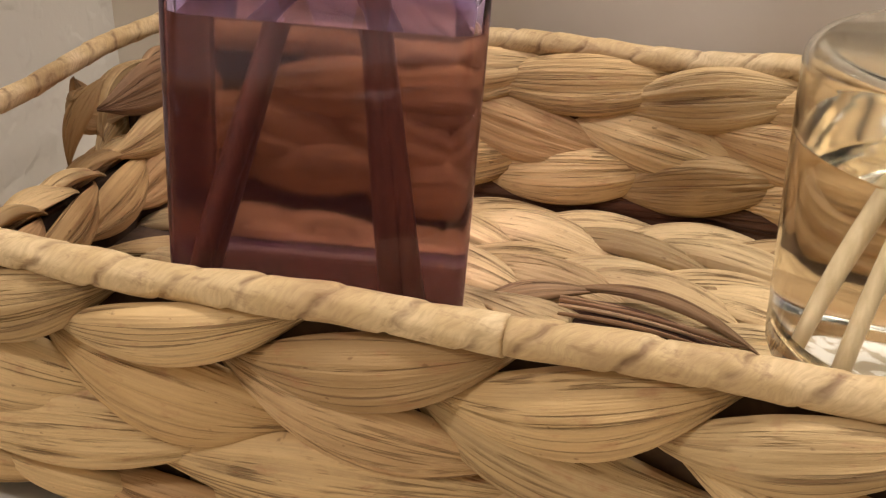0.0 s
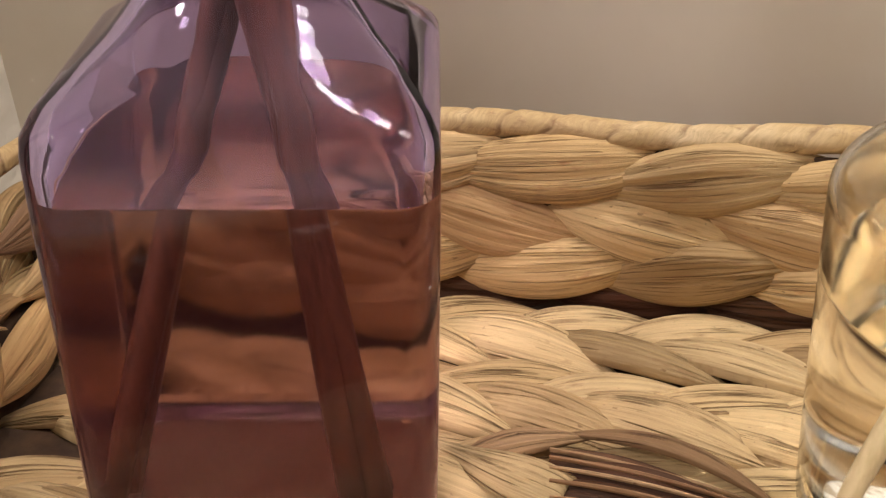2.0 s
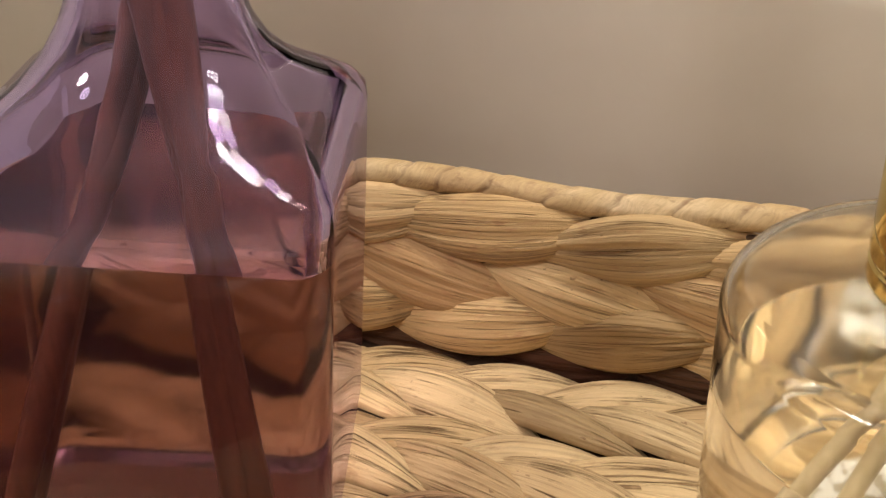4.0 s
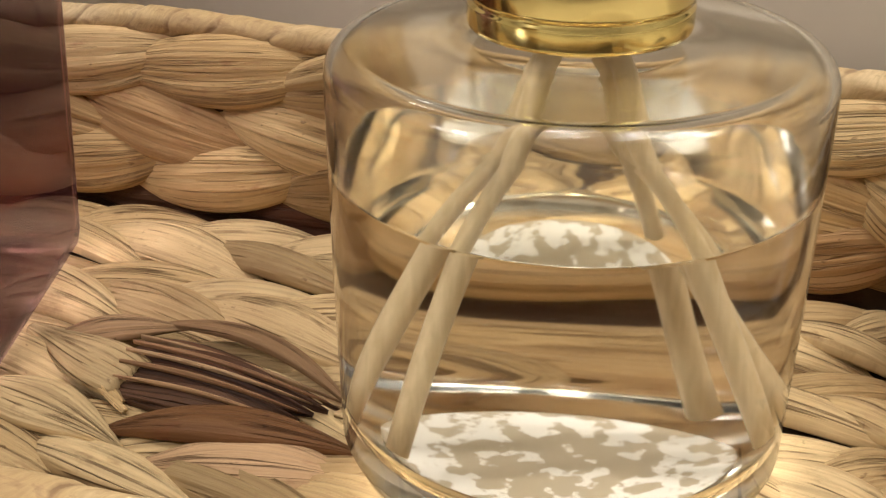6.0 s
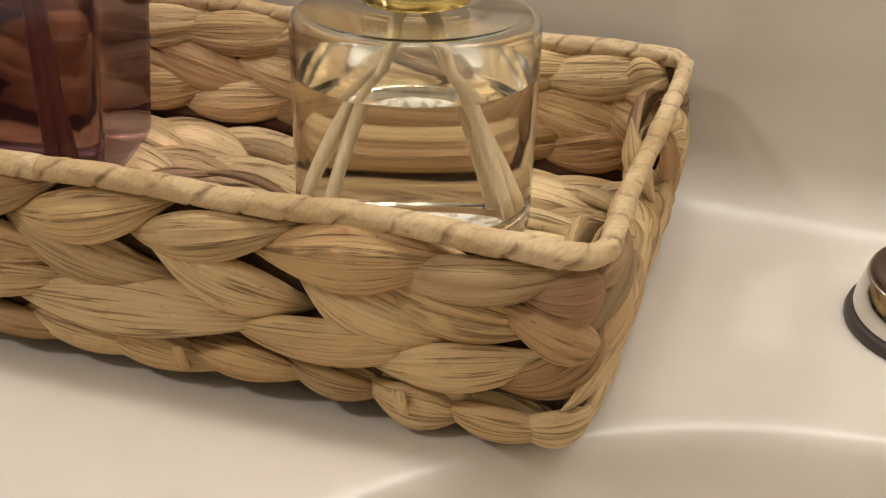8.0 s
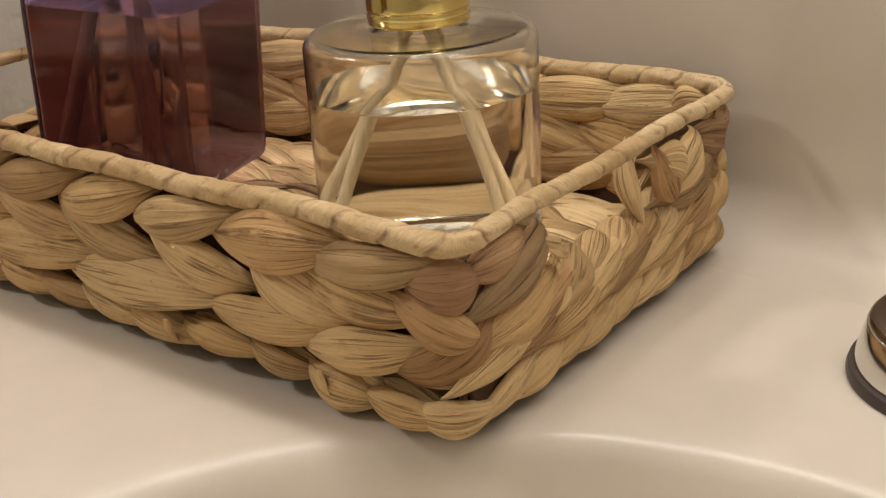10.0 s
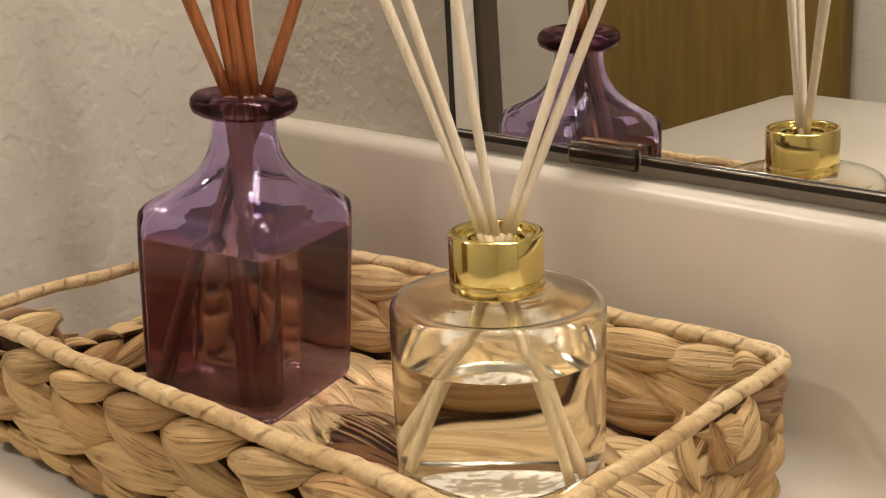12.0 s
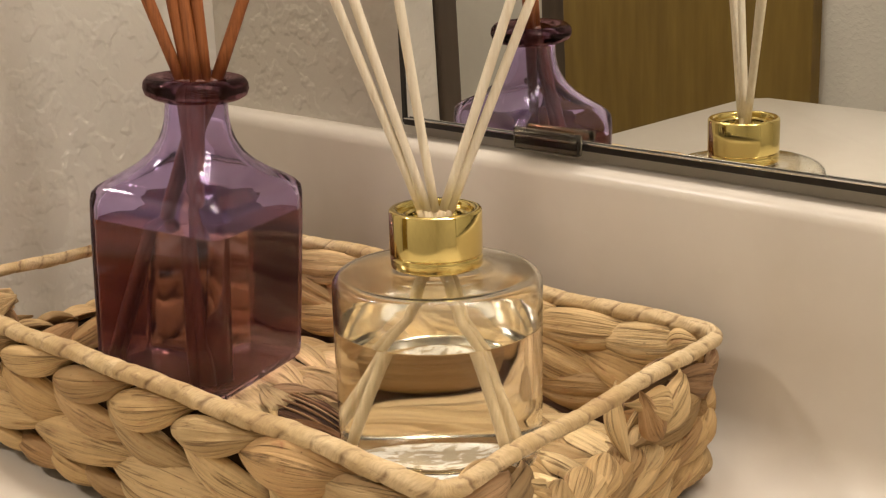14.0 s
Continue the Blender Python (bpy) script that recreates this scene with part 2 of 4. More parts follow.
def worn_label():
    """A round white print with a broken ring round a patchy middle."""
    n = Nodes("worn_label")
    where = n.coords()
    patch = n.noise(n.mapped(where, (330, 250, 1)), 1.0, 3, 0.5)
    reach = n.add("ShaderNodeVectorMath")
    reach.operation = "LENGTH"
    n.put(reach.inputs[0], where)
    ring = n.ramp(n.maths("MULTIPLY", reach.outputs["Value"], 50.0), (0.50, (0.0,) * 3), (0.60, (0.55,) * 3), (0.66, (1, 1, 1)), (0.82, (1, 1, 1)), (0.88, (0.3,) * 3))
    cover = n.maths("ADD", patch, n.maths("MULTIPLY", ring, 0.11))
    n.set(Base_Color=n.ramp(cover, (0.54, (0.40, 0.34, 0.25)), (0.59, (0.72, 0.71, 0.68))), Roughness=0.6)
    return n.mat


LABEL = worn_label()
RUBBER = plain("dark_gasket", (0.05, 0.035, 0.03), 0.45)


# ---------------------------------------------------------------- mesh helpers
def mesh(name, verts, faces, mats, smooth=True, uvs=None, slots=None):
    me = bpy.data.meshes.new(name)
    me.from_pydata([tuple(map(float, v)) for v in verts], [], faces)
    for m in mats if isinstance(mats, (list, tuple)) else [mats]:
        me.materials.append(m)
    if uvs is not None:
        layer = me.uv_layers.new(name="UVMap")
        flat = np.array([uvs[loop.vertex_index] for loop in me.loops], float).ravel()
        layer.data.foreach_set("uv", flat)
    if slots is not None:
        me.polygons.foreach_set("material_index", slots)
    me.polygons.foreach_set("use_smooth", [smooth] * len(me.polygons))
    me.update()
    return me


def part(name, me, parent=None, label=""):
    ob = new(name, me)
    ob.parent = parent
    return tagged(ob, label)


def thing(name, at, label, category, group="", kind=""):
    ob = new(name)
    ob.empty_display_size = 0.01
    ob.matrix_basis = at
    return tagged(ob, label, category, group, kind)


def box(name, lo, hi, mat, bevel=0.0, smooth=False):
    bm = bmesh.new()
    bmesh.ops.create_cube(bm, size=1.0)
    lo, hi = Vector(lo), Vector(hi)
    for v in bm.verts:
        v.co = Vector([(lo[i] + hi[i]) / 2 + v.co[i] * (hi[i] - lo[i]) for i in range(3)])
    if bevel:
        bmesh.ops.bevel(bm, geom=bm.edges[:], offset=bevel, segments=3, profile=0.5, affect="EDGES")
    me = bpy.data.meshes.new(name)
    bm.to_mesh(me)
    bm.free()
    me.materials.append(mat)
    me.polygons.foreach_set("use_smooth", [smooth] * len(me.polygons))
    return me


def rings_mesh(name, rings, mats, slots=None, cap_start=True, cap_end=True, smooth=True, uvs=None):
    """Skin closed rings of equal length one after another."""
    k = len(rings[0])
    verts = [v for ring in rings for v in ring]
    faces, mat_of = [], []
    for i in range(len(rings) - 1):
        for j in range(k):
            a, b = i * k + j, i * k + (j + 1) % k
            faces.append((a, b, b + k, a + k))
            mat_of.append(slots[i] if slots else 0)
    if cap_start:
        faces.append(tuple(range(k - 1, -1, -1)))
        mat_of.append(slots[0] if slots else 0)
    if cap_end:
        faces.append(tuple(range((len(rings) - 1) * k, len(rings) * k)))
        mat_of.append(slots[-1] if slots else 0)
    return mesh(name, verts, faces, mats, smooth, uvs, mat_of)


def tighten(rings, slots=None, keep=0.00035, bend=38.0):
    """Adds close rings on both sides of every sharp turn of the profile, so that flat faces shade flat."""
    mids = [Vector(r[0]) for r in rings]
    out, marks = [rings[0]], []
    for i in range(len(rings) - 1):
        a, b = rings[i], rings[i + 1]
        span = (mids[i + 1] - mids[i]).length
        way = mids[i + 1] - mids[i]
        sharp_a = i > 0 and span > 0 and math.degrees(way.angle(mids[i] - mids[i - 1], 0.0)) > bend
        sharp_b = i + 2 < len(rings) and math.degrees(way.angle(mids[i + 2] - mids[i + 1], 0.0)) > bend
        steps = [keep / span] if (sharp_a or i == 0) and span > 3 * keep else []
        steps += [1 - keep / span] if (sharp_b or i + 2 == len(rings)) and span > 3 * keep else []
        for t in steps:
            out.append([Vector(p).lerp(Vector(q), t) for p, q in zip(a, b)])
            marks.append(slots[i] if slots else 0)
        out.append(b)
        marks.append(slots[i] if slots else 0)
    return out, (marks if slots else None)


def lathe(name, profile, mats, segments=64, slots=None, **kw):
    rings = [[(r * math.cos(2 * math.pi * j / segments), r * math.sin(2 * math.pi * j / segments), z) for j in range(segments)] for r, z in profile]
    rings, slots = tighten(rings, slots)
    return rings_mesh(name, rings, mats, slots, **kw)


def stick(name, a, b, radius, mat):
    """A slightly uneven round stick from a to b."""
    a, b = Vector(a), Vector(b)
    turn = (b - a).to_track_quat("Z", "Y").to_matrix()
    rings = []
    for i in range(13):
        s = i / 12
        centre = a.lerp(b, s) + turn @ Vector((math.sin(5 * s + a.x * 900) * 0.0003, math.cos(4 * s + a.y * 700) * 0.0003, 0))
        r = radius * (1 + 0.05 * math.sin(9 * s + a.x * 500))
        rings.append([centre + turn @ Vector((r * math.cos(t), r * math.sin(t), 0)) for t in [2 * math.pi * j / 14 for j in range(14)]])
    return rings_mesh(name, rings, mat)


# ---------------------------------------------------------------- the room
SPLASH_TURN = -4.8     # degrees by which the vanity wall is turned against the basket
WALL_AT = pose(0, 0.1555, 0, 0, 0, SPLASH_TURN)   # local y = 0 is the face of the backsplash
SINK, SINK_R = (0.0757, -0.1179), 0.155
SPLASH_TOP, SPLASH_DEEP = 0.1000, 0.0110
LEFT = -0.318


def build_counter():
    """Moulded vanity top with its basin, one skin of rings from the drain outwards."""
    n = 160
    depth = 0.125
    radii = [(0.018, -depth), (0.05, -depth + 0.003), (0.085, -depth + 0.014), (0.115, -0.088), (0.134, -0.055),
             (0.1445, -0.026), (0.1492, -0.0115), (0.1515, -0.0055), (0.1535, -0.0025), (0.156, -0.0008), (0.160, 0.0), (0.175, 0.0), (0.2, 0.0)]
    rings = [[(SINK[0] + r * math.cos(2 * math.pi * j / n), SINK[1] + r * math.sin(2 * math.pi * j / n), z) for j in range(n)] for r, z in radii]
    x0, x1, y0, y1 = -0.40, 0.90, -0.40, 0.22
    for f in (0.35, 1.0):
        ring = []
        for j in range(n):
            c, s = math.cos(2 * math.pi * j / n), math.sin(2 * math.pi * j / n)
            far = min((x1 - SINK[0]) / c if c > 1e-6 else (x0 - SINK[0]) / c if c < -1e-6 else 9,
                      (y1 - SINK[1]) / s if s > 1e-6 else (y0 - SINK[1]) / s if s < -1e-6 else 9)
            r = 0.2 + (far - 0.2) * f
            ring.append((SINK[0] + r * c, SINK[1] + r * s, 0.0))
        rings.append(ring)
    rings.append([(x, y, -0.03) for x, y, _ in rings[-1]])
    me = rings_mesh("vanity_top", rings, MARBLE, cap_start=True, cap_end=False)
    top = part("counter", me)
    tagged(top, "cream cultured marble vanity top with moulded round basin", "countertop", kind="structure")


def build_backsplash():
    """Extruded profile: cove at the counter, upright face, rounded top edge."""
    prof = [(-0.030, -0.0006), (-0.022, 0.0004), (-0.0165, 0.0016), (-0.0115, 0.0037), (-0.0072, 0.0068), (-0.0038, 0.0108), (-0.0014, 0.0155), (0.0, 0.022), (0.0, 0.05),
            (0.0, SPLASH_TOP - 0.0065), (0.0006, SPLASH_TOP - 0.0038), (0.0019, SPLASH_TOP - 0.0019), (0.0038, SPLASH_TOP - 0.0006),
            (0.0065, SPLASH_TOP), (SPLASH_DEEP, SPLASH_TOP), (SPLASH_DEEP, 0.0002)]
    n = 60
    rings = [[(LEFT - 0.01 + (0.95 - LEFT) * i / n, y, z) for y, z in prof] for i in range(n + 1)]
    ob = part("backsplash", rings_mesh("backsplash", rings, MARBLE))
    ob.matrix_basis = WALL_AT
    tagged(ob, "cream cultured marble backsplash with rounded top edge", "backsplash", kind="structure")
    mod = ob.modifiers.new("edges", "EDGE_SPLIT")
    mod.split_angle = radians(50)


WEST = -2.30


def build_room():
    back = part("wall_north", box("wall_north", (WEST - 0.1, SPLASH_DEEP, -0.85), (1.6, SPLASH_DEEP + 0.1, 1.55), WALL_PAINT))
    back.matrix_basis = WALL_AT
    tagged(back, "beige textured plaster wall behind the vanity", "wall", kind="structure")
    left = part("wall_partition", box("wall_partition", (LEFT - 0.12, 0.035, -0.85), (LEFT, 0.30, 1.55), WALL_PAINT))
    tagged(left, "beige orange-peel textured plaster wall", "wall", kind="structure")
    trim = part("trim", box("trim", (LEFT - 0.125, 0.018, -0.85), (LEFT + 0.003, 0.0345, 1.55), DARK_TRIM, 0.002))
    tagged(trim, "dark wooden trim on the end of the partition wall", "trim", kind="structure")
    west = part("wall_west", box("wall_west", (WEST - 0.12, -1.75, -0.85), (WEST, 0.45, 1.55), WALL_PAINT))
    tagged(west, "grey-beige plaster wall far across the room", "wall", kind="structure")
    # unseen east wall, added so that the closed room bounces light
    right = part("wall_east", box("wall_east", (1.45, -1.75, -0.85), (1.57, 0.30, 1.55), WALL_PAINT))
    tagged(right, "unseen plain beige plaster wall closing the room for bounce light", "wall", kind="structure")
    front = part("wall_south", box("wall_south", (WEST - 0.12, -1.75, -0.85), (1.57, -1.63, 1.55), WALL_PAINT))
    tagged(front, "grey-beige plaster wall seen in the mirror", "wall", kind="structure")
    # unseen ceiling, added to throw lamp light back down
    roof = part("ceiling", box("ceiling", (WEST - 0.12, -1.75, 1.55), (1.57, 0.50, 1.60), CEILING_PAINT))
    tagged(roof, "unseen white painted ceiling added for bounce light", "ceiling", kind="structure")
    ground = part("floor", box("floor", (WEST - 0.12, -1.75, -0.90), (1.57, 0.50, -0.85), TILE))
    tagged(ground, "beige tiled bathroom floor", "floor", kind="structure")
    base = part("vanity_cabinet", box("vanity_cabinet", (LEFT - 0.075, -0.36, -0.85), (0.88, 0.015, -0.15), CABINET, 0.004))
    tagged(base, "wooden vanity cabinet under the counter", "cabinet")


def build_mirror():
    """The pane leans out a little at its top; local z starts at the pane's lower edge."""
    left, thick = -0.170, 0.004
    at = WALL_AT @ pose(0, SPLASH_DEEP - 0.0055, SPLASH_TOP + 0.0078, 1.5)
    mirror = thing("wall_mirror", at, "frameless wall mirror with dark lower channel and clear clip", "mirror")
    part("silvered_pane", box("silvered_pane", (left, 0, 0), (0.85, thick, 0.9), SILVER), mirror)
    part("edge_strip", box("edge_strip", (left - 0.0022, -0.0006, -0.002), (left, thick, 0.9), MIRROR_EDGE), mirror, "dark left edge of the pane")
    part("channel", box("channel", (left - 0.001, -0.0014, -0.0028), (0.85, thick, 0.0002), MIRROR_EDGE, 0.0006), mirror, "black channel under the pane")
    part("channel_lip", box("channel_lip", (left, -0.0020, -0.0002), (0.85, -0.0015, 0.0005), CHROME, 0.0002), mirror, "thin bright lip of the channel")
    part("clip", box("clip", (-0.1040, -0.0056, -0.0046), (-0.0715, -0.0021, 0.0040), CLIP_PLASTIC, 0.0012, True), mirror, "smoky clear plastic mirror clip")


def build_mirror_view():
    """What the mirror shows of the far side of the room."""
    door = thing("oak_door", pose(-1.445, -1.628, -0.85), "golden oak door in the far wall", "door")
    part("door_leaf", box("door_leaf", (-0.36, 0, 0), (0.335, 0.035, 2.03), OAK, 0.003), door)
    knob = lathe("door_knob", [(0.008, 0.0), (0.008, 0.03), (0.024, 0.04), (0.026, 0.055), (0.016, 0.066), (0.001, 0.068)], CHROME, 24)
    part("door_knob", knob, door, "chrome door knob").matrix_basis = pose(0.27, 0.035, 1.0, -90)
    trim = thing("door_casing", pose(-1.445, -1.628, -0.85), "dark stained wooden door casing", "door frame")
    part("casing_side", box("casing_side", (-0.45, 0, 0), (-0.365, 0.02, 2.12), DARK_TRIM, 0.003), trim)
    part("casing_head", box("casing_head", (-0.364, 0, 2.035), (0.339, 0.02, 2.12), DARK_TRIM, 0.003), trim)


def build_lights():
    bar = thing("vanity_light", WALL_AT, "long chrome vanity light bar above the mirror", "light fixture")
    part("back_plate", box("back_plate", (-0.24, 0.0, 0.80), (0.70, SPLASH_DEEP - 0.001, 0.92), CHROME, 0.004), bar)
    # unseen fixture, made up to carry the added fill lamp
    lamp = thing("fill_lamp", pose(-1.25, -0.95, 1.549), "round white fixture added at the ceiling for the fill lamp", "light fixture")
    part("rim", lathe("rim", [(0.19, 0.0), (0.19, -0.03), (0.175, -0.035), (0.165, -0.03), (0.165, 0.0)], CHROME, 40, cap_start=False, cap_end=False), lamp)
    part("ceiling_plate", lathe("ceiling_plate", [(0.164, -0.001), (0.164, -0.012)], CEILING_PAINT, 40), lamp)


def build_faucet():
    tap = thing("faucet_handle", pose(0.0858, 0.0970, 0), "low chrome faucet handle drum with dark cap on a black gasket", "faucet")
    part("gasket", lathe("gasket", [(0.0300, 0.0), (0.0303, 0.0015), (0.0298, 0.0032), (0.0285, 0.0036), (0.004, 0.0036)], RUBBER, 64), tap, "dark rubber gasket")
    part("drum", lathe("drum", [(0.0284, 0.0037), (0.0283, 0.0055), (0.0262, 0.0142), (0.0258, 0.0148), (0.004, 0.0148)], CHROME, 64), tap, "bright chrome side")
    part("cap", lathe("cap", [(0.0256, 0.0149), (0.0256, 0.0156), (0.0248, 0.0164), (0.0235, 0.0164), (0.0228, 0.0159), (0.012, 0.0156), (0.001, 0.0155)], DARK_METAL, 64), tap, "cap with its dark reflection put into the colour")


build_counter()
build_backsplash()
build_room()
build_mirror()
build_mirror_view()
build_lights()
build_faucet()

# ---------------------------------------------------------------- the basket
LONG, DEEP, RIM_Z = 0.269, 0.142, 0.055
basket = thing("woven_basket", pose(0, 0, 0), "natural water hyacinth woven tray basket with two open handles", "basket")
rng = random.Random(7)


def strand(a, b, normal, width, thick, bulge=0.0, tuck=0.003, bow=0.0, mat=None, name="strand", blunt=(0.03, 0.03), label="", parent=None, twist=0.0, via=None):
    """One flattened leaf strand from a to b: flat pillow, creased along its length, its ends tucked in. via: a corner that it bends round."""
    a, b, nrm = Vector(a), Vector(b), Vector(normal).normalized()
    along = (b - a).normalized()
    nrm = (nrm - along * nrm.dot(along)).normalized()
    side = nrm.cross(along)
    length = (b - a).length
    if via is not None:
        via = Vector(via)
        length = 0.5 * (length + (via - a).length + (b - via).length)
    thick, bulge = thick * 0.66, bulge * 0.5
    n, k = 20, 44
    f1, f2, p1, p2 = rng.uniform(3.5, 6.5), rng.uniform(9, 14), rng.uniform(0, 6), rng.uniform(0, 6)
    folds = [(rng.uniform(-0.85, 0.85), rng.uniform(-0.5, 0.5), rng.uniform(0.06, 0.26), rng.uniform(0.04, 0.09), rng.uniform(0, 1), rng.uniform(0.3, 0.7)) for _ in range(4)]
    lean = rng.uniform(-0.35, 0.35)
    wob, peak = rng.uniform(0, 6), rng.uniform(0.85, 1.2)
    verts, uvs = [], []
    for i in range(n + 1):
        s = i / n
        g = math.sin(math.pi * (blunt[0] + (1 - blunt[0] - blunt[1]) * s ** peak)) ** 0.95
        half = width * 0.57 * g ** 1.3 * (1 + 0.06 * math.sin(7 * s + wob))
        lift = bulge * math.sin(math.pi * s) - tuck * (1 - math.sin(math.pi * s) ** 0.6)
        sway = bow * math.sin(math.pi * s) + 0.03 * width * math.sin(5 * s + wob)
        turn = twist * (s - 0.5)
        for j in range(k):
            ang = 2 * math.pi * j / k
            v, up = math.cos(ang), math.sin(ang)
            v = math.copysign(abs(v) ** 1.15, v)
            crest = max(0.0, 1 - abs(v) ** 2.4)
            rid = 0.06 * math.sin(f1 * v + p1 + 1.5 * s) + 0.025 * math.sin(f2 * v + p2 - 2 * s)
            for v0, drift, deep, thin, mid, span in folds:
                rid -= deep * math.exp(-(((v - v0 - drift * (s - 0.5)) / thin) ** 2)) * math.exp(-(((s - mid) / span) ** 2))
            if up >= 0:
                h = thick * (g ** 0.8) * (crest ** 0.46 + rid * crest)
            else:
                h = -0.3 * thick * g * crest ** 0.5
            h += (thick * lean * g + half * turn) * v
            if via is None:
                p = a + along * (length * s) + side * (half * v + sway) + nrm * (h + lift)
            else:
                way = ((via - a) * (1 - s) + (b - via) * s).normalized()
                p = a * (1 - s) ** 2 + via * (2 * s * (1 - s)) + b * s ** 2 + side * (half * v + sway) + way.cross(side).normalized() * (h + lift)
            verts.append(p)
            uvs.append((length * s * 40, 0.5 + v * width * 30))
    faces = [(i * k + j, i * k + (j + 1) % k, (i + 1) * k + (j + 1) % k, (i + 1) * k + j) for i in range(n) for j in range(k)]
    faces += [tuple(range(k - 1, -1, -1)), tuple(range(n * k, (n + 1) * k))]
    return part(name, mesh(name, verts, faces, mat or STRAW, True, uvs), parent or basket, label)


def rope(points, radius, pitch, name, label="", thin=None):
    """A core wrapped in an overlapping strip, as a tube whose skin steps where the turns overlap. thin: stretch (from, to) wrapped more tightly."""
    pts = [Vector(p) for p in points]
    acc = [0.0]
    for p, q in zip(pts, pts[1:]):
        acc.append(acc[-1] + (q - p).length)
    total, k = acc[-1], 30
    count = int(total / 0.0009)
    verts, uvs, phase = [], [], 0.0
    for i in range(count + 1):
        d = total * i / count
        j = max(m for m in range(len(acc) - 1) if acc[m] <= d + 1e-9)
        s = (d - acc[j]) / max(acc[j + 1] - acc[j], 1e-9)
        c = pts[j].lerp(pts[j + 1], s)
        t0 = (pts[j + 1] - pts[j]).normalized()
        if s < 0.5 and j > 0:
            t0 = (pts[j] - pts[j - 1]).normalized().lerp(t0, 0.5 + s).normalized()
        elif s >= 0.5 and j + 2 < len(pts):
            t0 = t0.lerp((pts[j + 2] - pts[j + 1]).normalized(), s - 0.5).normalized()
        up = Vector((0, 0, 1))
        side = t0.cross(up).normalized()
        up = side.cross(t0)
        c = c + up * 0.0006 * math.sin(d * 90) + side * 0.0005 * math.sin(d * 57 + 1)
        end = min(1.0, max(0.0, (abs(t0.y) - 0.3) / 0.5))      # the handles are wound tighter and thinner
        phase += total / count / (pitch * (1 - 0.12 * end) * (1 + 0.45 * noise.noise(Vector((d * 40, 5.0, 0)))))
        fat = (1 - 0.17 * end) * radius * (1 + 0.10 * noise.noise(Vector((d * 60, 3.1, 0))))
        for m in range(k):
            a = m / k
            ang = 2 * math.pi * a - math.pi / 2
            ripple = 0.10 * noise.noise(Vector((d * 220, math.cos(ang), math.sin(ang))))
            own = phase + ripple - (1 - end) * a - end * 0.35 * abs(2 * a - 1)
            turn = own % 1.0
            step = 0.10 * turn - 0.13 * math.exp(-((min(turn, 1 - turn) / 0.055) ** 2))
            r = fat * (0.97 + step + 0.030 * math.sin(ang * 5 + d * 300) + 0.05 * noise.noise(Vector((d * 150, math.cos(ang) * 2, math.sin(ang) * 2))))
            verts.append(c + side * (r * math.cos(ang)) + up * (r * math.sin(ang)))
            uvs.append((own, a * 3 + d * 25))
    faces = [(i * k + m, i * k + (m + 1) % k, (i + 1) * k + (m + 1) % k, (i + 1) * k + m) for i in range(count) for m in range(k)]
    faces += [tuple(range(k - 1, -1, -1)), tuple(range(count * k, (count + 1) * k))]
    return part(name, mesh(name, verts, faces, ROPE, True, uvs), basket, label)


def corner_arc(cx, cy, r, a0, a1, z, steps=6):
    return [(cx + r * math.cos(radians(a0 + (a1 - a0) * i / steps)), cy + r * math.sin(radians(a0 + (a1 - a0) * i / steps)), z) for i in range(steps + 1)]


def build_rim():
    r, z = 0.006, RIM_Z
    loop = [(-LONG / 2, 0, z)]
    loop += corner_arc(-r, r, r, -90, 0, z) + corner_arc(-r, DEEP - r, r, 0, 90, z)
    loop += corner_arc(-LONG + r, DEEP - r, r, 90, 180, z) + corner_arc(-LONG + r, r, r, 180, 270, z)
    loop += [(-LONG / 2 - 0.0004, 0, z)]
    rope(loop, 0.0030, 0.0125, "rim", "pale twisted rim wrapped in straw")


def build_backing():
    """Added dark boxes that close the gaps between strands and paint their shade."""
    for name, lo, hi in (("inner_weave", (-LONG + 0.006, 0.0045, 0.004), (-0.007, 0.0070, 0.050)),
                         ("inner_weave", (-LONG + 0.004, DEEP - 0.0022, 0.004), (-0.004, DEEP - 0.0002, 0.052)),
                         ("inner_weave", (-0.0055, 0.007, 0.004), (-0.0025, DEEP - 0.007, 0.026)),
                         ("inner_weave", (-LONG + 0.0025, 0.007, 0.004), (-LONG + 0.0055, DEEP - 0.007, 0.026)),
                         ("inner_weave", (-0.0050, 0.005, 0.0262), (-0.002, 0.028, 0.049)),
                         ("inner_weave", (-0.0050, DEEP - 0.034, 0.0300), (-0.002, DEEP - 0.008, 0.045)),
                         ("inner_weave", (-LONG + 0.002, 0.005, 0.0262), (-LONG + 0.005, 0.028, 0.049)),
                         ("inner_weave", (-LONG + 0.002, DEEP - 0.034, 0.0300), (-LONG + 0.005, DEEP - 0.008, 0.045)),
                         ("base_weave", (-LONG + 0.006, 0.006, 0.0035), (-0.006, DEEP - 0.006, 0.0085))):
        part(name, box(name, lo, hi, GAP_BACKING, 0.001), basket)


def j(x, amount):
    return x + rng.uniform(-amount, amount)


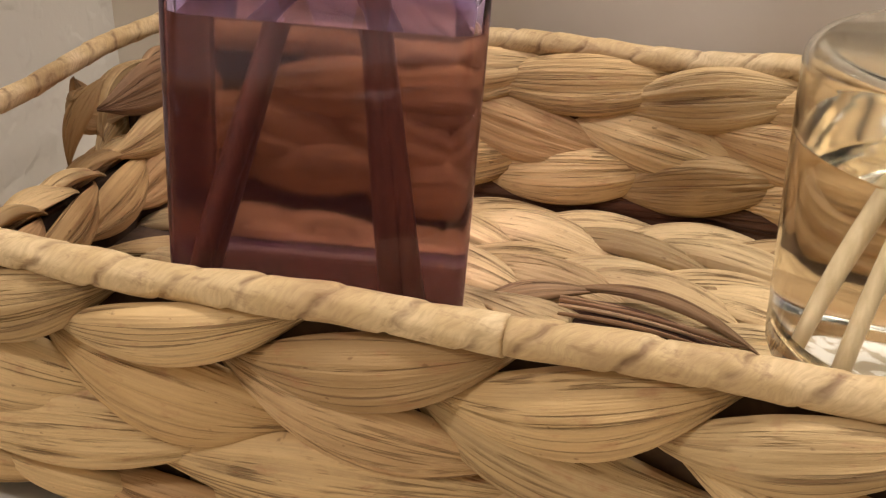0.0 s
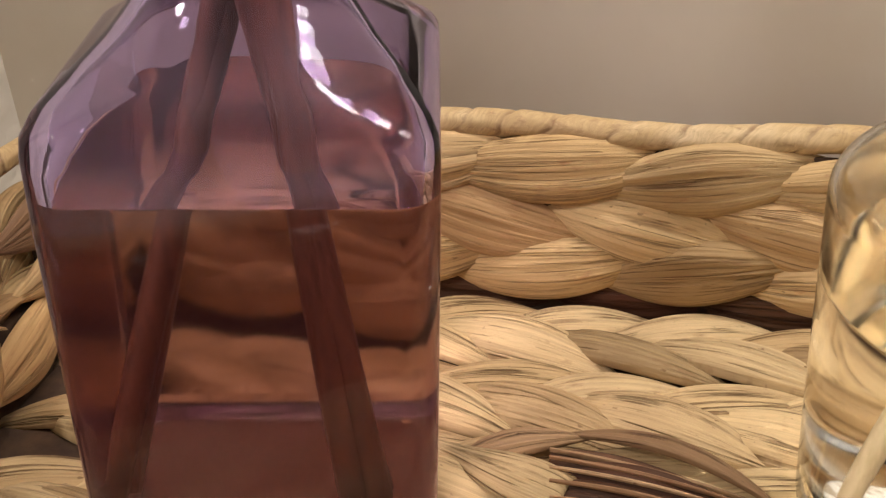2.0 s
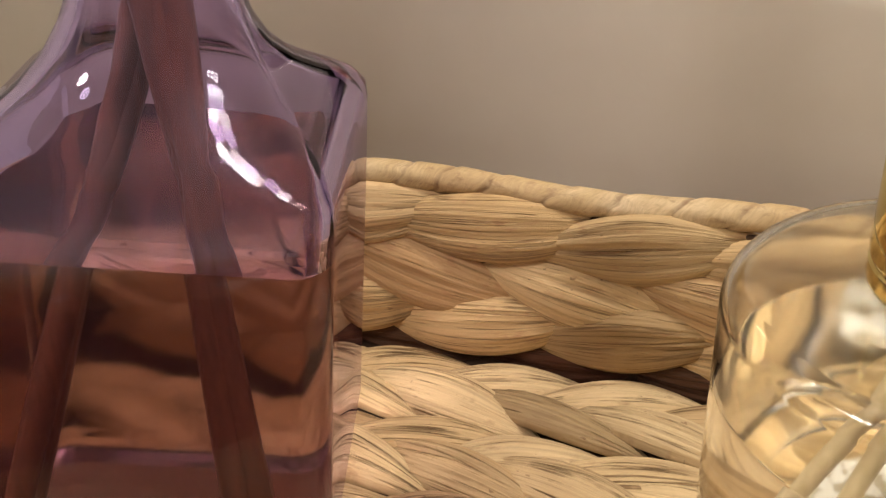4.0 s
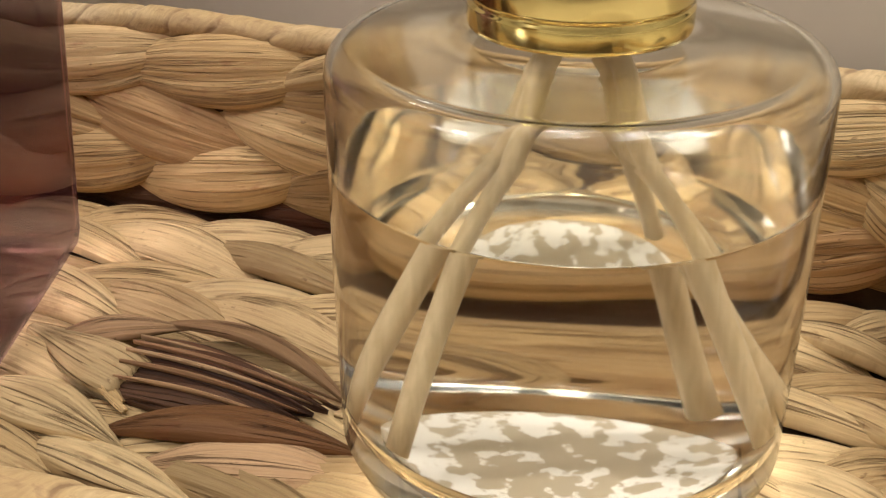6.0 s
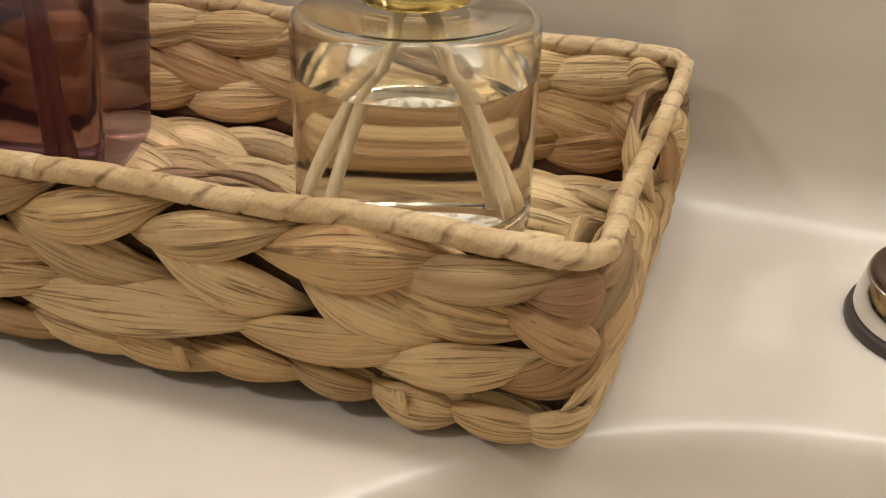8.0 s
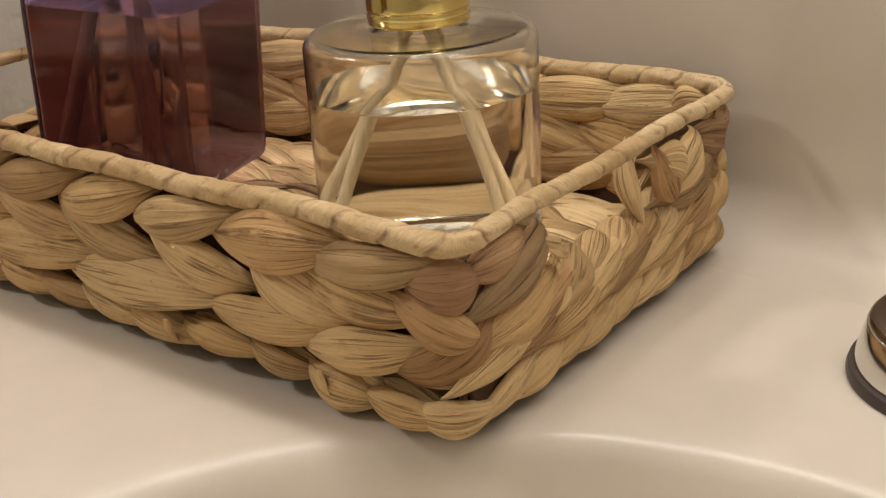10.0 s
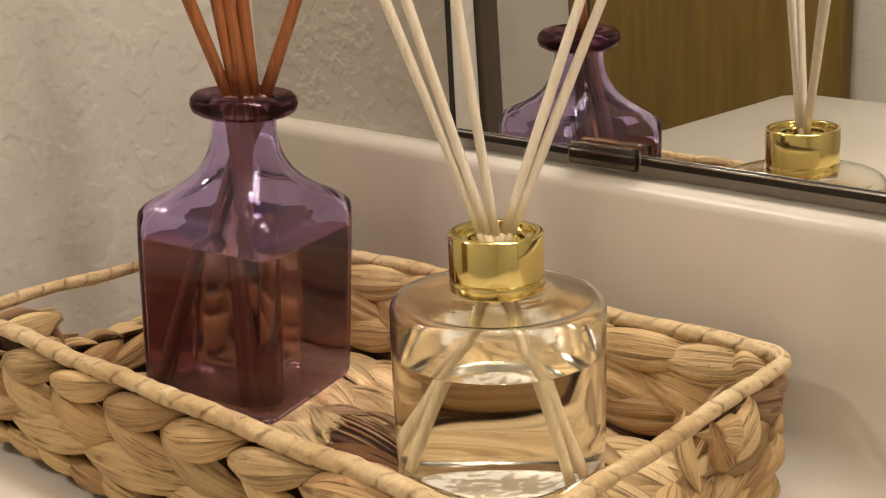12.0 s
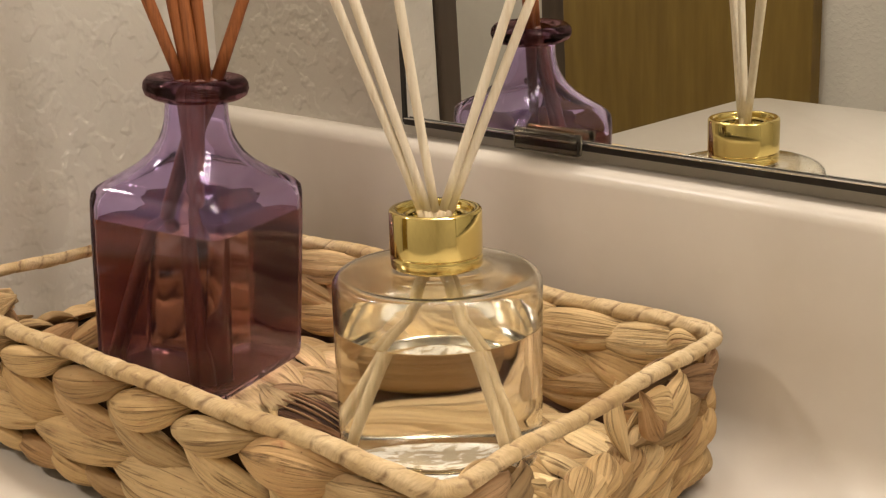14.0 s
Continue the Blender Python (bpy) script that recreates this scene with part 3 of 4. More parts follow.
def build_front():
    out = (0, -1, 0)
    step = 0.0335

    def leaf(x0, z0, x1, z1, wide, thick=0.0066, lift=0.0014, y=0.0016, bow=0.0, mat=None, label=""):
        strand((x0, y, j(z0, 0.0005)), (x1, y, j(z1, 0.0005)), out, j(wide * 1.02, 0.0007), thick * 1.15, lift, 0.0058, bow, mat, twist=j(0, 0.22), label=label)

    # upper braid: falling leaves below, plump rising leaves above them
    for i in range(5):
        leaf(-0.153 - step * i, 0.0400, -0.0985 - step * i, 0.0285, 0.0140, bow=-0.0010)
    leaf(-0.1150, 0.0412, -0.0655, 0.0272, 0.0138, bow=-0.0010)
    leaf(-0.0735, 0.0385, -0.0275, 0.0265, 0.0150, bow=-0.0010)
    leaf(-0.0590, 0.0415, -0.0080, 0.0325, 0.0125, bow=-0.0008, y=0.0022)
    for i in range(4):
        leaf(-0.1500 - step * i, 0.0408, -0.0990 - step * i, 0.0512, 0.0120, 0.0070, 0.0022, 0.0004, -0.0010)
    leaf(-0.1165, 0.0405, -0.0660, 0.0505, 0.0120, 0.0070, 0.0022, 0.0004, -0.0010)
    leaf(-0.0862, 0.0425, -0.0295, 0.0475, 0.0142, 0.0074, 0.0022, 0.0002, 0.0006, STRAW_BLUSH, "tan strand with a reddish blush")
    leaf(-0.0520, 0.0415, -0.0020, 0.0500, 0.0110, 0.0066, 0.0018, 0.0004, -0.0006, STRAW_DUN, "greyish strand")
    # lower braid: long leaves rising to the front corner
    for i in range(3):
        leaf(-0.2060 - 0.050 * i, 0.0175, -0.1260 - 0.050 * i, 0.0245, 0.0132, y=0.0012, bow=0.0008)
    leaf(-0.1560, 0.0175, -0.0700, 0.0235, 0.0135, y=0.0010, bow=0.0010)
    leaf(-0.0910, 0.0180, -0.0285, 0.0275, 0.0130, y=0.0008, bow=-0.0008)
    leaf(-0.0580, 0.0165, -0.0080, 0.0275, 0.0115, y=0.0006, bow=-0.0010)
    # thin braid along the foot
    for i in range(8):
        x = -0.1310 - 0.0215 * i
        leaf(x, 0.0112, min(x + 0.046, -0.002), 0.0072, 0.0078, 0.0048, 0.0008, 0.0022)
    leaf(-0.1060, 0.0115, -0.0640, 0.0082, 0.0080, 0.0048, 0.0010, 0.0022)
    leaf(-0.0780, 0.0112, -0.0470, 0.0078, 0.0082, 0.0048, 0.0010, 0.0022)
    leaf(-0.0570, 0.0105, -0.0270, 0.0055, 0.0100, 0.0054, 0.0012, 0.0024)
    leaf(-0.0370, 0.0062, -0.0030, 0.0085, 0.0098, 0.0054, 0.0012, 0.0022)
    for x in (-0.1010, -0.0440):   # small ties that hold the braids together
        strand((x, -0.0030, 0.0140), (x + 0.0012, -0.0014, 0.0065), out, 0.0034, 0.0012, 0.0005, 0.0002, mat=STRAW, blunt=(0.25, 0.25), label="pale tie")


def build_back():
    inn = (0, -1, 0)
    y = DEEP - 0.002
    for i in range(9):
        x = -0.1366 - 0.044 + 0.0325 * (i - 2)
        if -LONG < x < -0.012:
            strand((x - 0.006, y, j(0.0425, 0.001)), (min(x + 0.058, -0.003), y, j(0.0500, 0.001)), inn, j(0.0150, 0.001), 0.0060, 0.0014, 0.0048, twist=j(0, 0.25))
    for i in range(9):
        x = -0.1585 + 0.0335 * (i - 3)
        if -LONG < x < -0.010:
            strand((x - 0.004, y, j(0.0395, 0.001)), (min(x + 0.058, -0.003), y, j(0.0255, 0.001)), inn, j(0.0150, 0.001), 0.0062, 0.0014, 0.0048, twist=j(0, 0.25))
    for i in range(9):
        x = -0.1300 + 0.0335 * (i - 3)
        if -LONG < x - 0.02 < -0.03:
            strand((max(x - 0.020, -LONG + 0.003), y - 0.0008, j(0.0185, 0.001)), (min(x + 0.038, -0.003), y - 0.0008, j(0.0275, 0.001)), inn, j(0.0145, 0.001), 0.0062, 0.0014, 0.0046, twist=j(0, 0.25))
    # dark strands added along the foot, in place of the shaded gap
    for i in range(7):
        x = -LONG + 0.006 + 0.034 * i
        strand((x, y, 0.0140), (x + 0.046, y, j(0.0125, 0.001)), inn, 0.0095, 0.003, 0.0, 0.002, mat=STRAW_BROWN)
    # outside of the long back wall, facing the backsplash
    for i in range(7):
        x = -LONG + 0.004 + 0.0325 * i
        strand((x, DEEP + 0.0005, 0.041), (x + 0.052, DEEP + 0.0005, 0.048), (0, 1, 0), 0.014, 0.0045, 0.001)
        strand((x, DEEP + 0.0005, 0.039), (x + 0.052, DEEP + 0.0005, 0.025), (0, 1, 0), 0.015, 0.0045, 0.001)
        strand((x, DEEP + 0.0005, 0.011), (x + 0.050, DEEP + 0.0005, 0.018), (0, 1, 0), 0.016, 0.0045, 0.001)


def build_end(x, out, gap0=0.038, gap1=0.088):
    """A short end: low wall under the open handle, braided stubs at both corners. out: +1 or -1."""
    o = (out, 0, 0)
    xo, xi = x - out * 0.0016, x - out * 0.009
    for i in range(10):     # outer low wall: slender strands rising towards the back
        y = 0.002 + 0.0140 * i
        strand((xo, y - 0.004, j(0.0155, 0.0012)), (xo, min(y + 0.040, DEEP - 0.001), j(0.0300, 0.0014)), o, j(0.0112, 0.0012), 0.0062, 0.0016, 0.0045, j(0.0, 0.0010), twist=j(0, 0.35))
    for i in range(10):     # lower row, slanting the same way
        y = 0.004 + 0.0138 * i
        strand((xo - out * 0.001, y, j(0.0052, 0.0006)), (xo - out * 0.001, min(y + 0.033, DEEP - 0.002), j(0.0158, 0.001)), o, j(0.0086, 0.001), 0.0054, 0.0008, 0.003, twist=j(0, 0.3))
    for i in range(6):      # rolled edge under the handle: long turns laid over the wall
        y = gap0 - 0.010 + 0.0118 * i
        strand((xo + out * 0.0026, y, j(0.0245, 0.0008)), (xi + out * 0.0012, y + 0.0220, j(0.0322, 0.0010)), (out * 0.55, -0.1, 1), j(0.0108, 0.0010), 0.0056, 0.0022, 0.0030, twist=j(0, 0.5))
    for i in range(6):      # inner low wall
        y = 0.006 + 0.022 * i
        strand((xi, y, 0.0155), (xi, min(y + 0.036, DEEP - 0.004), 0.0265), (-out, 0, 0), j(0.0135, 0.001), 0.0050, 0.001, 0.004, twist=j(0, 0.3))
    # front stub: a greyish leaf leaning back over a tan one, with a frayed end
    strand((xo, 0.001, 0.0335), (xo + out * 0.001, gap0 - 0.001, 0.0455), o, 0.0105, 0.0060, 0.0018, 0.0035, mat=STRAW_DUN, blunt=(0.05, 0.22), label="greyish torn strand")
    strand((xo, 0.003, 0.0455), (xo, gap0 - 0.008, 0.0480), o, 0.0110, 0.0056, 0.0012, 0.003, mat=STRAW_RUST, label="reddish strand end")
    strand((xo, 0.001, 0.0255), (xo + out * 0.001, gap0 + 0.006, 0.0345), o, 0.0130, 0.0066, 0.0016, 0.004)
    strand((xo + out * 0.001, gap0 - 0.013, 0.0470), (xi, gap0 - 0.002, 0.0330), (out * 0.4, 1, 0), 0.0060, 0.0030, 0.0010, 0.002, mat=STRAW_RUST)
    strand((xi, 0.005, 0.0440), (xi, gap0 - 0.001, 0.0455), (-out, 0, 0), 0.0125, 0.0045, 0.001, 0.003)
    strand((xi, 0.005, 0.0320), (xi, gap0 - 0.002, 0.0345), (-out, 0, 0), 0.0130, 0.0045, 0.001, 0.003)
    # back stub: a strand wound into a knob under the rim
    back = DEEP - 0.001
    strand((xo + out * 0.002, gap1 - 0.002, 0.0480), (xo + out * 0.001, gap1 + 0.020, 0.0375), (out, -0.5, 0.2), 0.0112, 0.0062, 0.0030, 0.0035, 0.0020)
    strand((xo + out * 0.003, gap1 + 0.008, 0.0345), (xo, gap1 + 0.034, 0.0485), (out, 0, 0.2), 0.0125, 0.0070, 0.0024, 0.004)
    strand((xo + out * 0.001, gap1 + 0.002, 0.0315), (xo, back - 0.006, 0.0375), (out, 0, 0), 0.0125, 0.0066, 0.0020, 0.004)
    strand((xo, gap1 + 0.026, 0.0455), (xo, back, 0.0400), (out, 0, 0), 0.0120, 0.0060, 0.0016, 0.003, mat=STRAW_RUST)
    strand((xo + out * 0.002, gap1 - 0.004, 0.0300), (xi, gap1 + 0.002, 0.0530), (out * 0.2, -1, 0.1), 0.0064, 0.0036, 0.0022, 0.001, 0.0020)
    strand((xo + out * 0.003, gap1 + 0.002, 0.0515), (xo + out * 0.002, gap1 + 0.016, 0.0300), (out, -0.3, 0), 0.0085, 0.0050, 0.0024, 0.002, -0.0024)
    strand((xi, gap1 + 0.002, 0.0440), (xi, back - 0.004, 0.0455), (-out, 0, 0), 0.0125, 0.0045, 0.001, 0.003, mat=STRAW_GREY)
    strand((xi, gap1 + 0.002, 0.0320), (xi, back - 0.004, 0.0345), (-out, 0, 0), 0.0130, 0.0045, 0.001, 0.003)
    for n in range(5):  # frayed tips at the torn end
        tip = Vector((xo + out * j(0.0025, 0.001), gap0 + j(0.002, 0.002), j(0.0400, 0.003)))
        strand((xo + out * 0.002, gap0 - j(0.006, 0.001), j(0.0440, 0.002)), tip, (out, 0, 0.3), 0.0026, 0.0010, 0.0004, 0.0, mat=STRAW, blunt=(0.1, 0.35), label="frayed pale strand tip")
    # strands folded round the upright corners, with a dark hole left near the foot
    for y0, d in ((0.0005, 1), (DEEP - 0.0005, -1)):
        for ax, az, cz, by, bz, w, m in ((0.021, 0.0430, 0.0440, 0.010, 0.0440, 0.0120, STRAW_RUST), (0.025, 0.0405, 0.0300, 0.009, 0.0300, 0.0105, STRAW),
                                         (0.027, 0.0180, 0.0205, 0.017, 0.0365, 0.0128, STRAW_BLUSH), (0.019, 0.0085, 0.0066, 0.017, 0.0090, 0.0096, STRAW)):
            strand((xo - out * ax, y0 + d * 0.001, az), (xo, y0 + d * by, bz), (out, -d, 0), w, 0.0054, 0.0010, 0.0028, via=(xo + out * (0.0026 if cz > 0.01 else 0.0), y0 - d * (0.0030 if cz > 0.01 else 0.0), cz), mat=m, twist=j(0, 0.2))


def build_floor():
    """Braids lying side by side along the basket: leaves meeting in chevrons on each spine."""
    up = (0, 0, 1)
    for lane, y in enumerate([0.1260, 0.1030, 0.0800, 0.0570, 0.0340, 0.0135]):
        for i in range(-1, 11):
            x = max(-LONG + 0.004, -LONG + 0.002 + 0.0240 * i + 0.009 * (lane % 3))
            if x > -0.022:
                continue
            wide = j(0.0104, 0.0014)
            strand((x, y - 0.0010, j(0.0094, 0.0006)), (min(x + 0.050, -0.004), y + 0.0108, j(0.0088, 0.0006)), up, wide, 0.0074, 0.0022, 0.0036, j(0, 0.0004), STRAW_FLOOR, twist=j(0, 0.5), blunt=(0.10, 0.02))
            strand((x + 0.012, y + 0.0015, j(0.0108, 0.0008)), (min(x + 0.062, -0.003), y - 0.0100, j(0.0092, 0.0006)), up, wide, 0.0074, 0.0022, 0.0036, j(0, 0.0004), STRAW_FLOOR, twist=j(0, 0.5), blunt=(0.10, 0.02))
    # dark leaf folded open between the bottles: brown gills with paler crests under a greyish roof leaf
    for n in range(5):
        dy = 0.0112 - 0.0034 * n
        z = 0.0152 + 0.0026 * math.sin(0.3 + 0.55 * n)
        tip, end = (-0.1445 + 0.0006 * n, 0.0712 + dy), (-0.1090 + dy * 0.5, 0.0680 + dy * 0.62)
        strand((*tip, z - 0.0018), (*end, z - 0.0022), (0, -0.7, 1), 0.0056, 0.0026, 0.0008, 0.0004, 0.0006, STRAW_BROWN, label="dark folded leaf", blunt=(0.22, 0.06))
        strand((*tip, z + 0.0008), (*end, z - 0.0002), (0, -0.3, 1), 0.0008, 0.0014, 0.0012, 0.0002, 0.0005, STRAW_RUST, label="pale crest of the folded leaf", blunt=(0.25, 0.10))
    strand((-0.1640, 0.0780, 0.0140), (-0.1370, 0.0865, 0.0176), (0, -0.2, 1), 0.0050, 0.0030, 0.0012, 0.0005, 0.0010, STRAW_GREY, label="greyish brown leaf")
    strand((-0.1440, 0.0862, 0.0176), (-0.1000, 0.0740, 0.0150), (0, -0.2, 1), 0.0046, 0.0034, 0.0016, 0.0010, 0.0050, STRAW_GREY, label="greyish brown leaf")
    strand((-0.1420, 0.0590, 0.0140), (-0.0960, 0.0655, 0.0145), (0, -0.1, 1), 0.0092, 0.0060, 0.0020, 0.0025, 0.0012, STRAW_RED, label="reddish brown leaf")
    strand((-0.1330, 0.0535, 0.0130), (-0.0930, 0.0600, 0.0130), (0, -0.1, 1), 0.0095, 0.0046, 0.0016, 0.0025, 0.0012, STRAW_RUST, label="reddish brown leaf")
    strand((-0.1680, 0.0830, 0.0145), (-0.1400, 0.0705, 0.0160), (0, 0, 1), 0.0100, 0.0042, 0.0, 0.0006, 0.0, STRAW_FLOOR, blunt=(0.1, 0.42), label="torn pale leaf end")
    strand((-0.1700, 0.0660, 0.0140), (-0.1330, 0.0560, 0.0140), (0, 0, 1), 0.0110, 0.0046, 0.001, 0.001, 0.0, STRAW_FLOOR, label="pale leaf")
    for n in range(8):
        strand((-0.1435, 0.0660 + 0.0011 * n, 0.0165), (-0.1385 + j(0, 0.0015), 0.0640 + 0.0012 * n, j(0.0140, 0.001)), (0, 0, 1), 0.0016, 0.0008, 0.0004, 0.0, 0.0, STRAW, blunt=(0.1, 0.3), label="frayed pale strand tip")


build_rim()
build_backing()
build_front()
build_back()
build_end(0.0, 1)
build_end(-LONG, -1)
build_floor()


# ---------------------------------------------------------------- the purple bottle
def squircle(half, round_to, z, n=96):
    """A square of the given half side whose corners are rounded by round_to."""
    r, flat, pts = min(round_to, half), half - min(round_to, half), []
    for q in range(4):
        cx, cy = [(1, 1), (-1, 1), (-1, -1), (1, -1)][q]
        for i in range(n // 4):
            t = radians(90 * q) + math.pi / 2 * i / (n // 4 - 1)
            pts.append((cx * flat + r * math.cos(t), cy * flat + r * math.sin(t), z))
    return pts


PURPLE_AT = pose(-0.1964, 0.0776, 0.0178, 0, 3.9, 15.0)   # leans a little on the uneven weave


def build_purple():
    base = 0.0178
    bottle = thing("purple_reed_diffuser", PURPLE_AT, "square purple glass diffuser bottle half full of amber liquid", "diffuser bottle")
    level = 0.0645
    # half side, corner radius, height
    outer = [(0.024, 0.004, 0.0), (0.0282, 0.005, 0.0006), (0.0295, 0.0055, 0.0022), (0.0299, 0.0055, 0.005), (0.0301, 0.0055, 0.03), (0.0303, 0.0055, 0.06),
             (0.0303, 0.006, 0.0715), (0.0300, 0.0065, 0.0745), (0.0288, 0.008, 0.0768), (0.0266, 0.010, 0.0788), (0.0236, 0.0125, 0.0812),
             (0.0200, 0.0138, 0.0845), (0.0168, 0.0140, 0.0885), (0.0145, 0.0135, 0.0930), (0.0130, 0.0130, 0.0975), (0.0120, 0.0120, 0.1020),
             (0.0116, 0.0116, 0.1080), (0.0122, 0.0122, 0.1092), (0.0165, 0.0165, 0.1098), (0.0188, 0.0188, 0.1112), (0.0196, 0.0196, 0.1135),
             (0.0192, 0.0192, 0.1158), (0.0178, 0.0178, 0.1174), (0.0150, 0.0150, 0.1180), (0.0118, 0.0118, 0.1176), (0.0103, 0.0103, 0.1165)]
    inner = [(0.0098, 0.0098, 0.1120), (0.0102, 0.0102, 0.1020), (0.0118, 0.0118, 0.0950), (0.0140, 0.0128, 0.0890), (0.0180, 0.0130, 0.0832),
             (0.0225, 0.0120, 0.0790), (0.0258, 0.0085, 0.0760), (0.0274, 0.0060, 0.0725), (0.0278, 0.0045, 0.0690), (0.0278, 0.0042, level)]
    lip = 17     # from this ring on the glass is the thick rolled lip
    count = len(outer + inner) - 1
    marks = [1 if lip <= i < len(outer) else 0 for i in range(count)]
    rings, marks = tighten([squircle(half * 1.010, r, z) for half, r, z in outer + inner], marks)
    pane = part("glass_body", rings_mesh("glass_body", rings, [PURPLE_GLASS, PURPLE_LIP], slots=marks, cap_start=True, cap_end=False), bottle, "purple tinted glass")
    pane.visible_shadow = False
    wet = [(0.0278, 0.0042, level), (0.0278, 0.0042, 0.045), (0.0276, 0.0042, 0.02), (0.0275, 0.0045, 0.0060), (0.0264, 0.005, 0.0041), (0.022, 0.006, 0.0035)]
    lower = [squircle(half * 1.010, r, z) for half, r, z in reversed(wet)]
    top = [squircle(0.0281, 0.0042, level), squircle(0.012, 0.0042, level), squircle(0.002, 0.001, level)]
    rings = lower + top[1:]
    rings, marks = tighten(rings, [0] * (len(lower) - 1) + [1] * 2)
    fill = part("liquid", rings_mesh("liquid", rings, [PURPLE_WET, PURPLE_TOP], slots=marks), bottle, "amber brown fragrance liquid")
    fill.visible_shadow = False
    return base


def build_brown_reeds(base):
    mouth = PURPLE_AT @ Vector((0, 0, 0.1165))
    floor = PURPLE_AT @ Vector((0, 0, 0.0045))
    # offsets of the point 37 mm above the mouth, of the passage through the mouth, and of each foot
    for dx, dy, mx, my, lx, ly in [(-0.0105, -0.0133, -0.0032, -0.0041, 0.0240, -0.0120), (-0.0043, -0.0055, -0.0008, -0.0023, 0.0250, -0.0165),
                                   (-0.0019, -0.0024, 0.0016, -0.0010, 0.0215, -0.0185), (0.0014, 0.0018, 0.0020, 0.0026, -0.0195, -0.0215), (0.0140, 0.0179, 0.0048, 0.0058, -0.0205, -0.0250)]:
        top = mouth + Vector((dx, dy, 0.037))
        start = mouth + Vector((mx, my, 0))
        foot = floor + Vector((lx, ly, 0.0008 - 0.052 * lx))
        way = (top - start).normalized()
        ob = part("reed_stick", stick("reed_stick", foot, start, 0.0026, WET_SHADED_REED))
        tagged(ob, "brown fibre reed stick standing in the purple bottle", "reed stick", "reeds of the purple diffuser")
        part("upper_reed", stick("upper_reed", start - way * 0.0005, start + (top - start) * 4.2, 0.0024, BROWN_REED), ob)


PURPLE_BASE = build_purple()
build_brown_reeds(PURPLE_BASE)


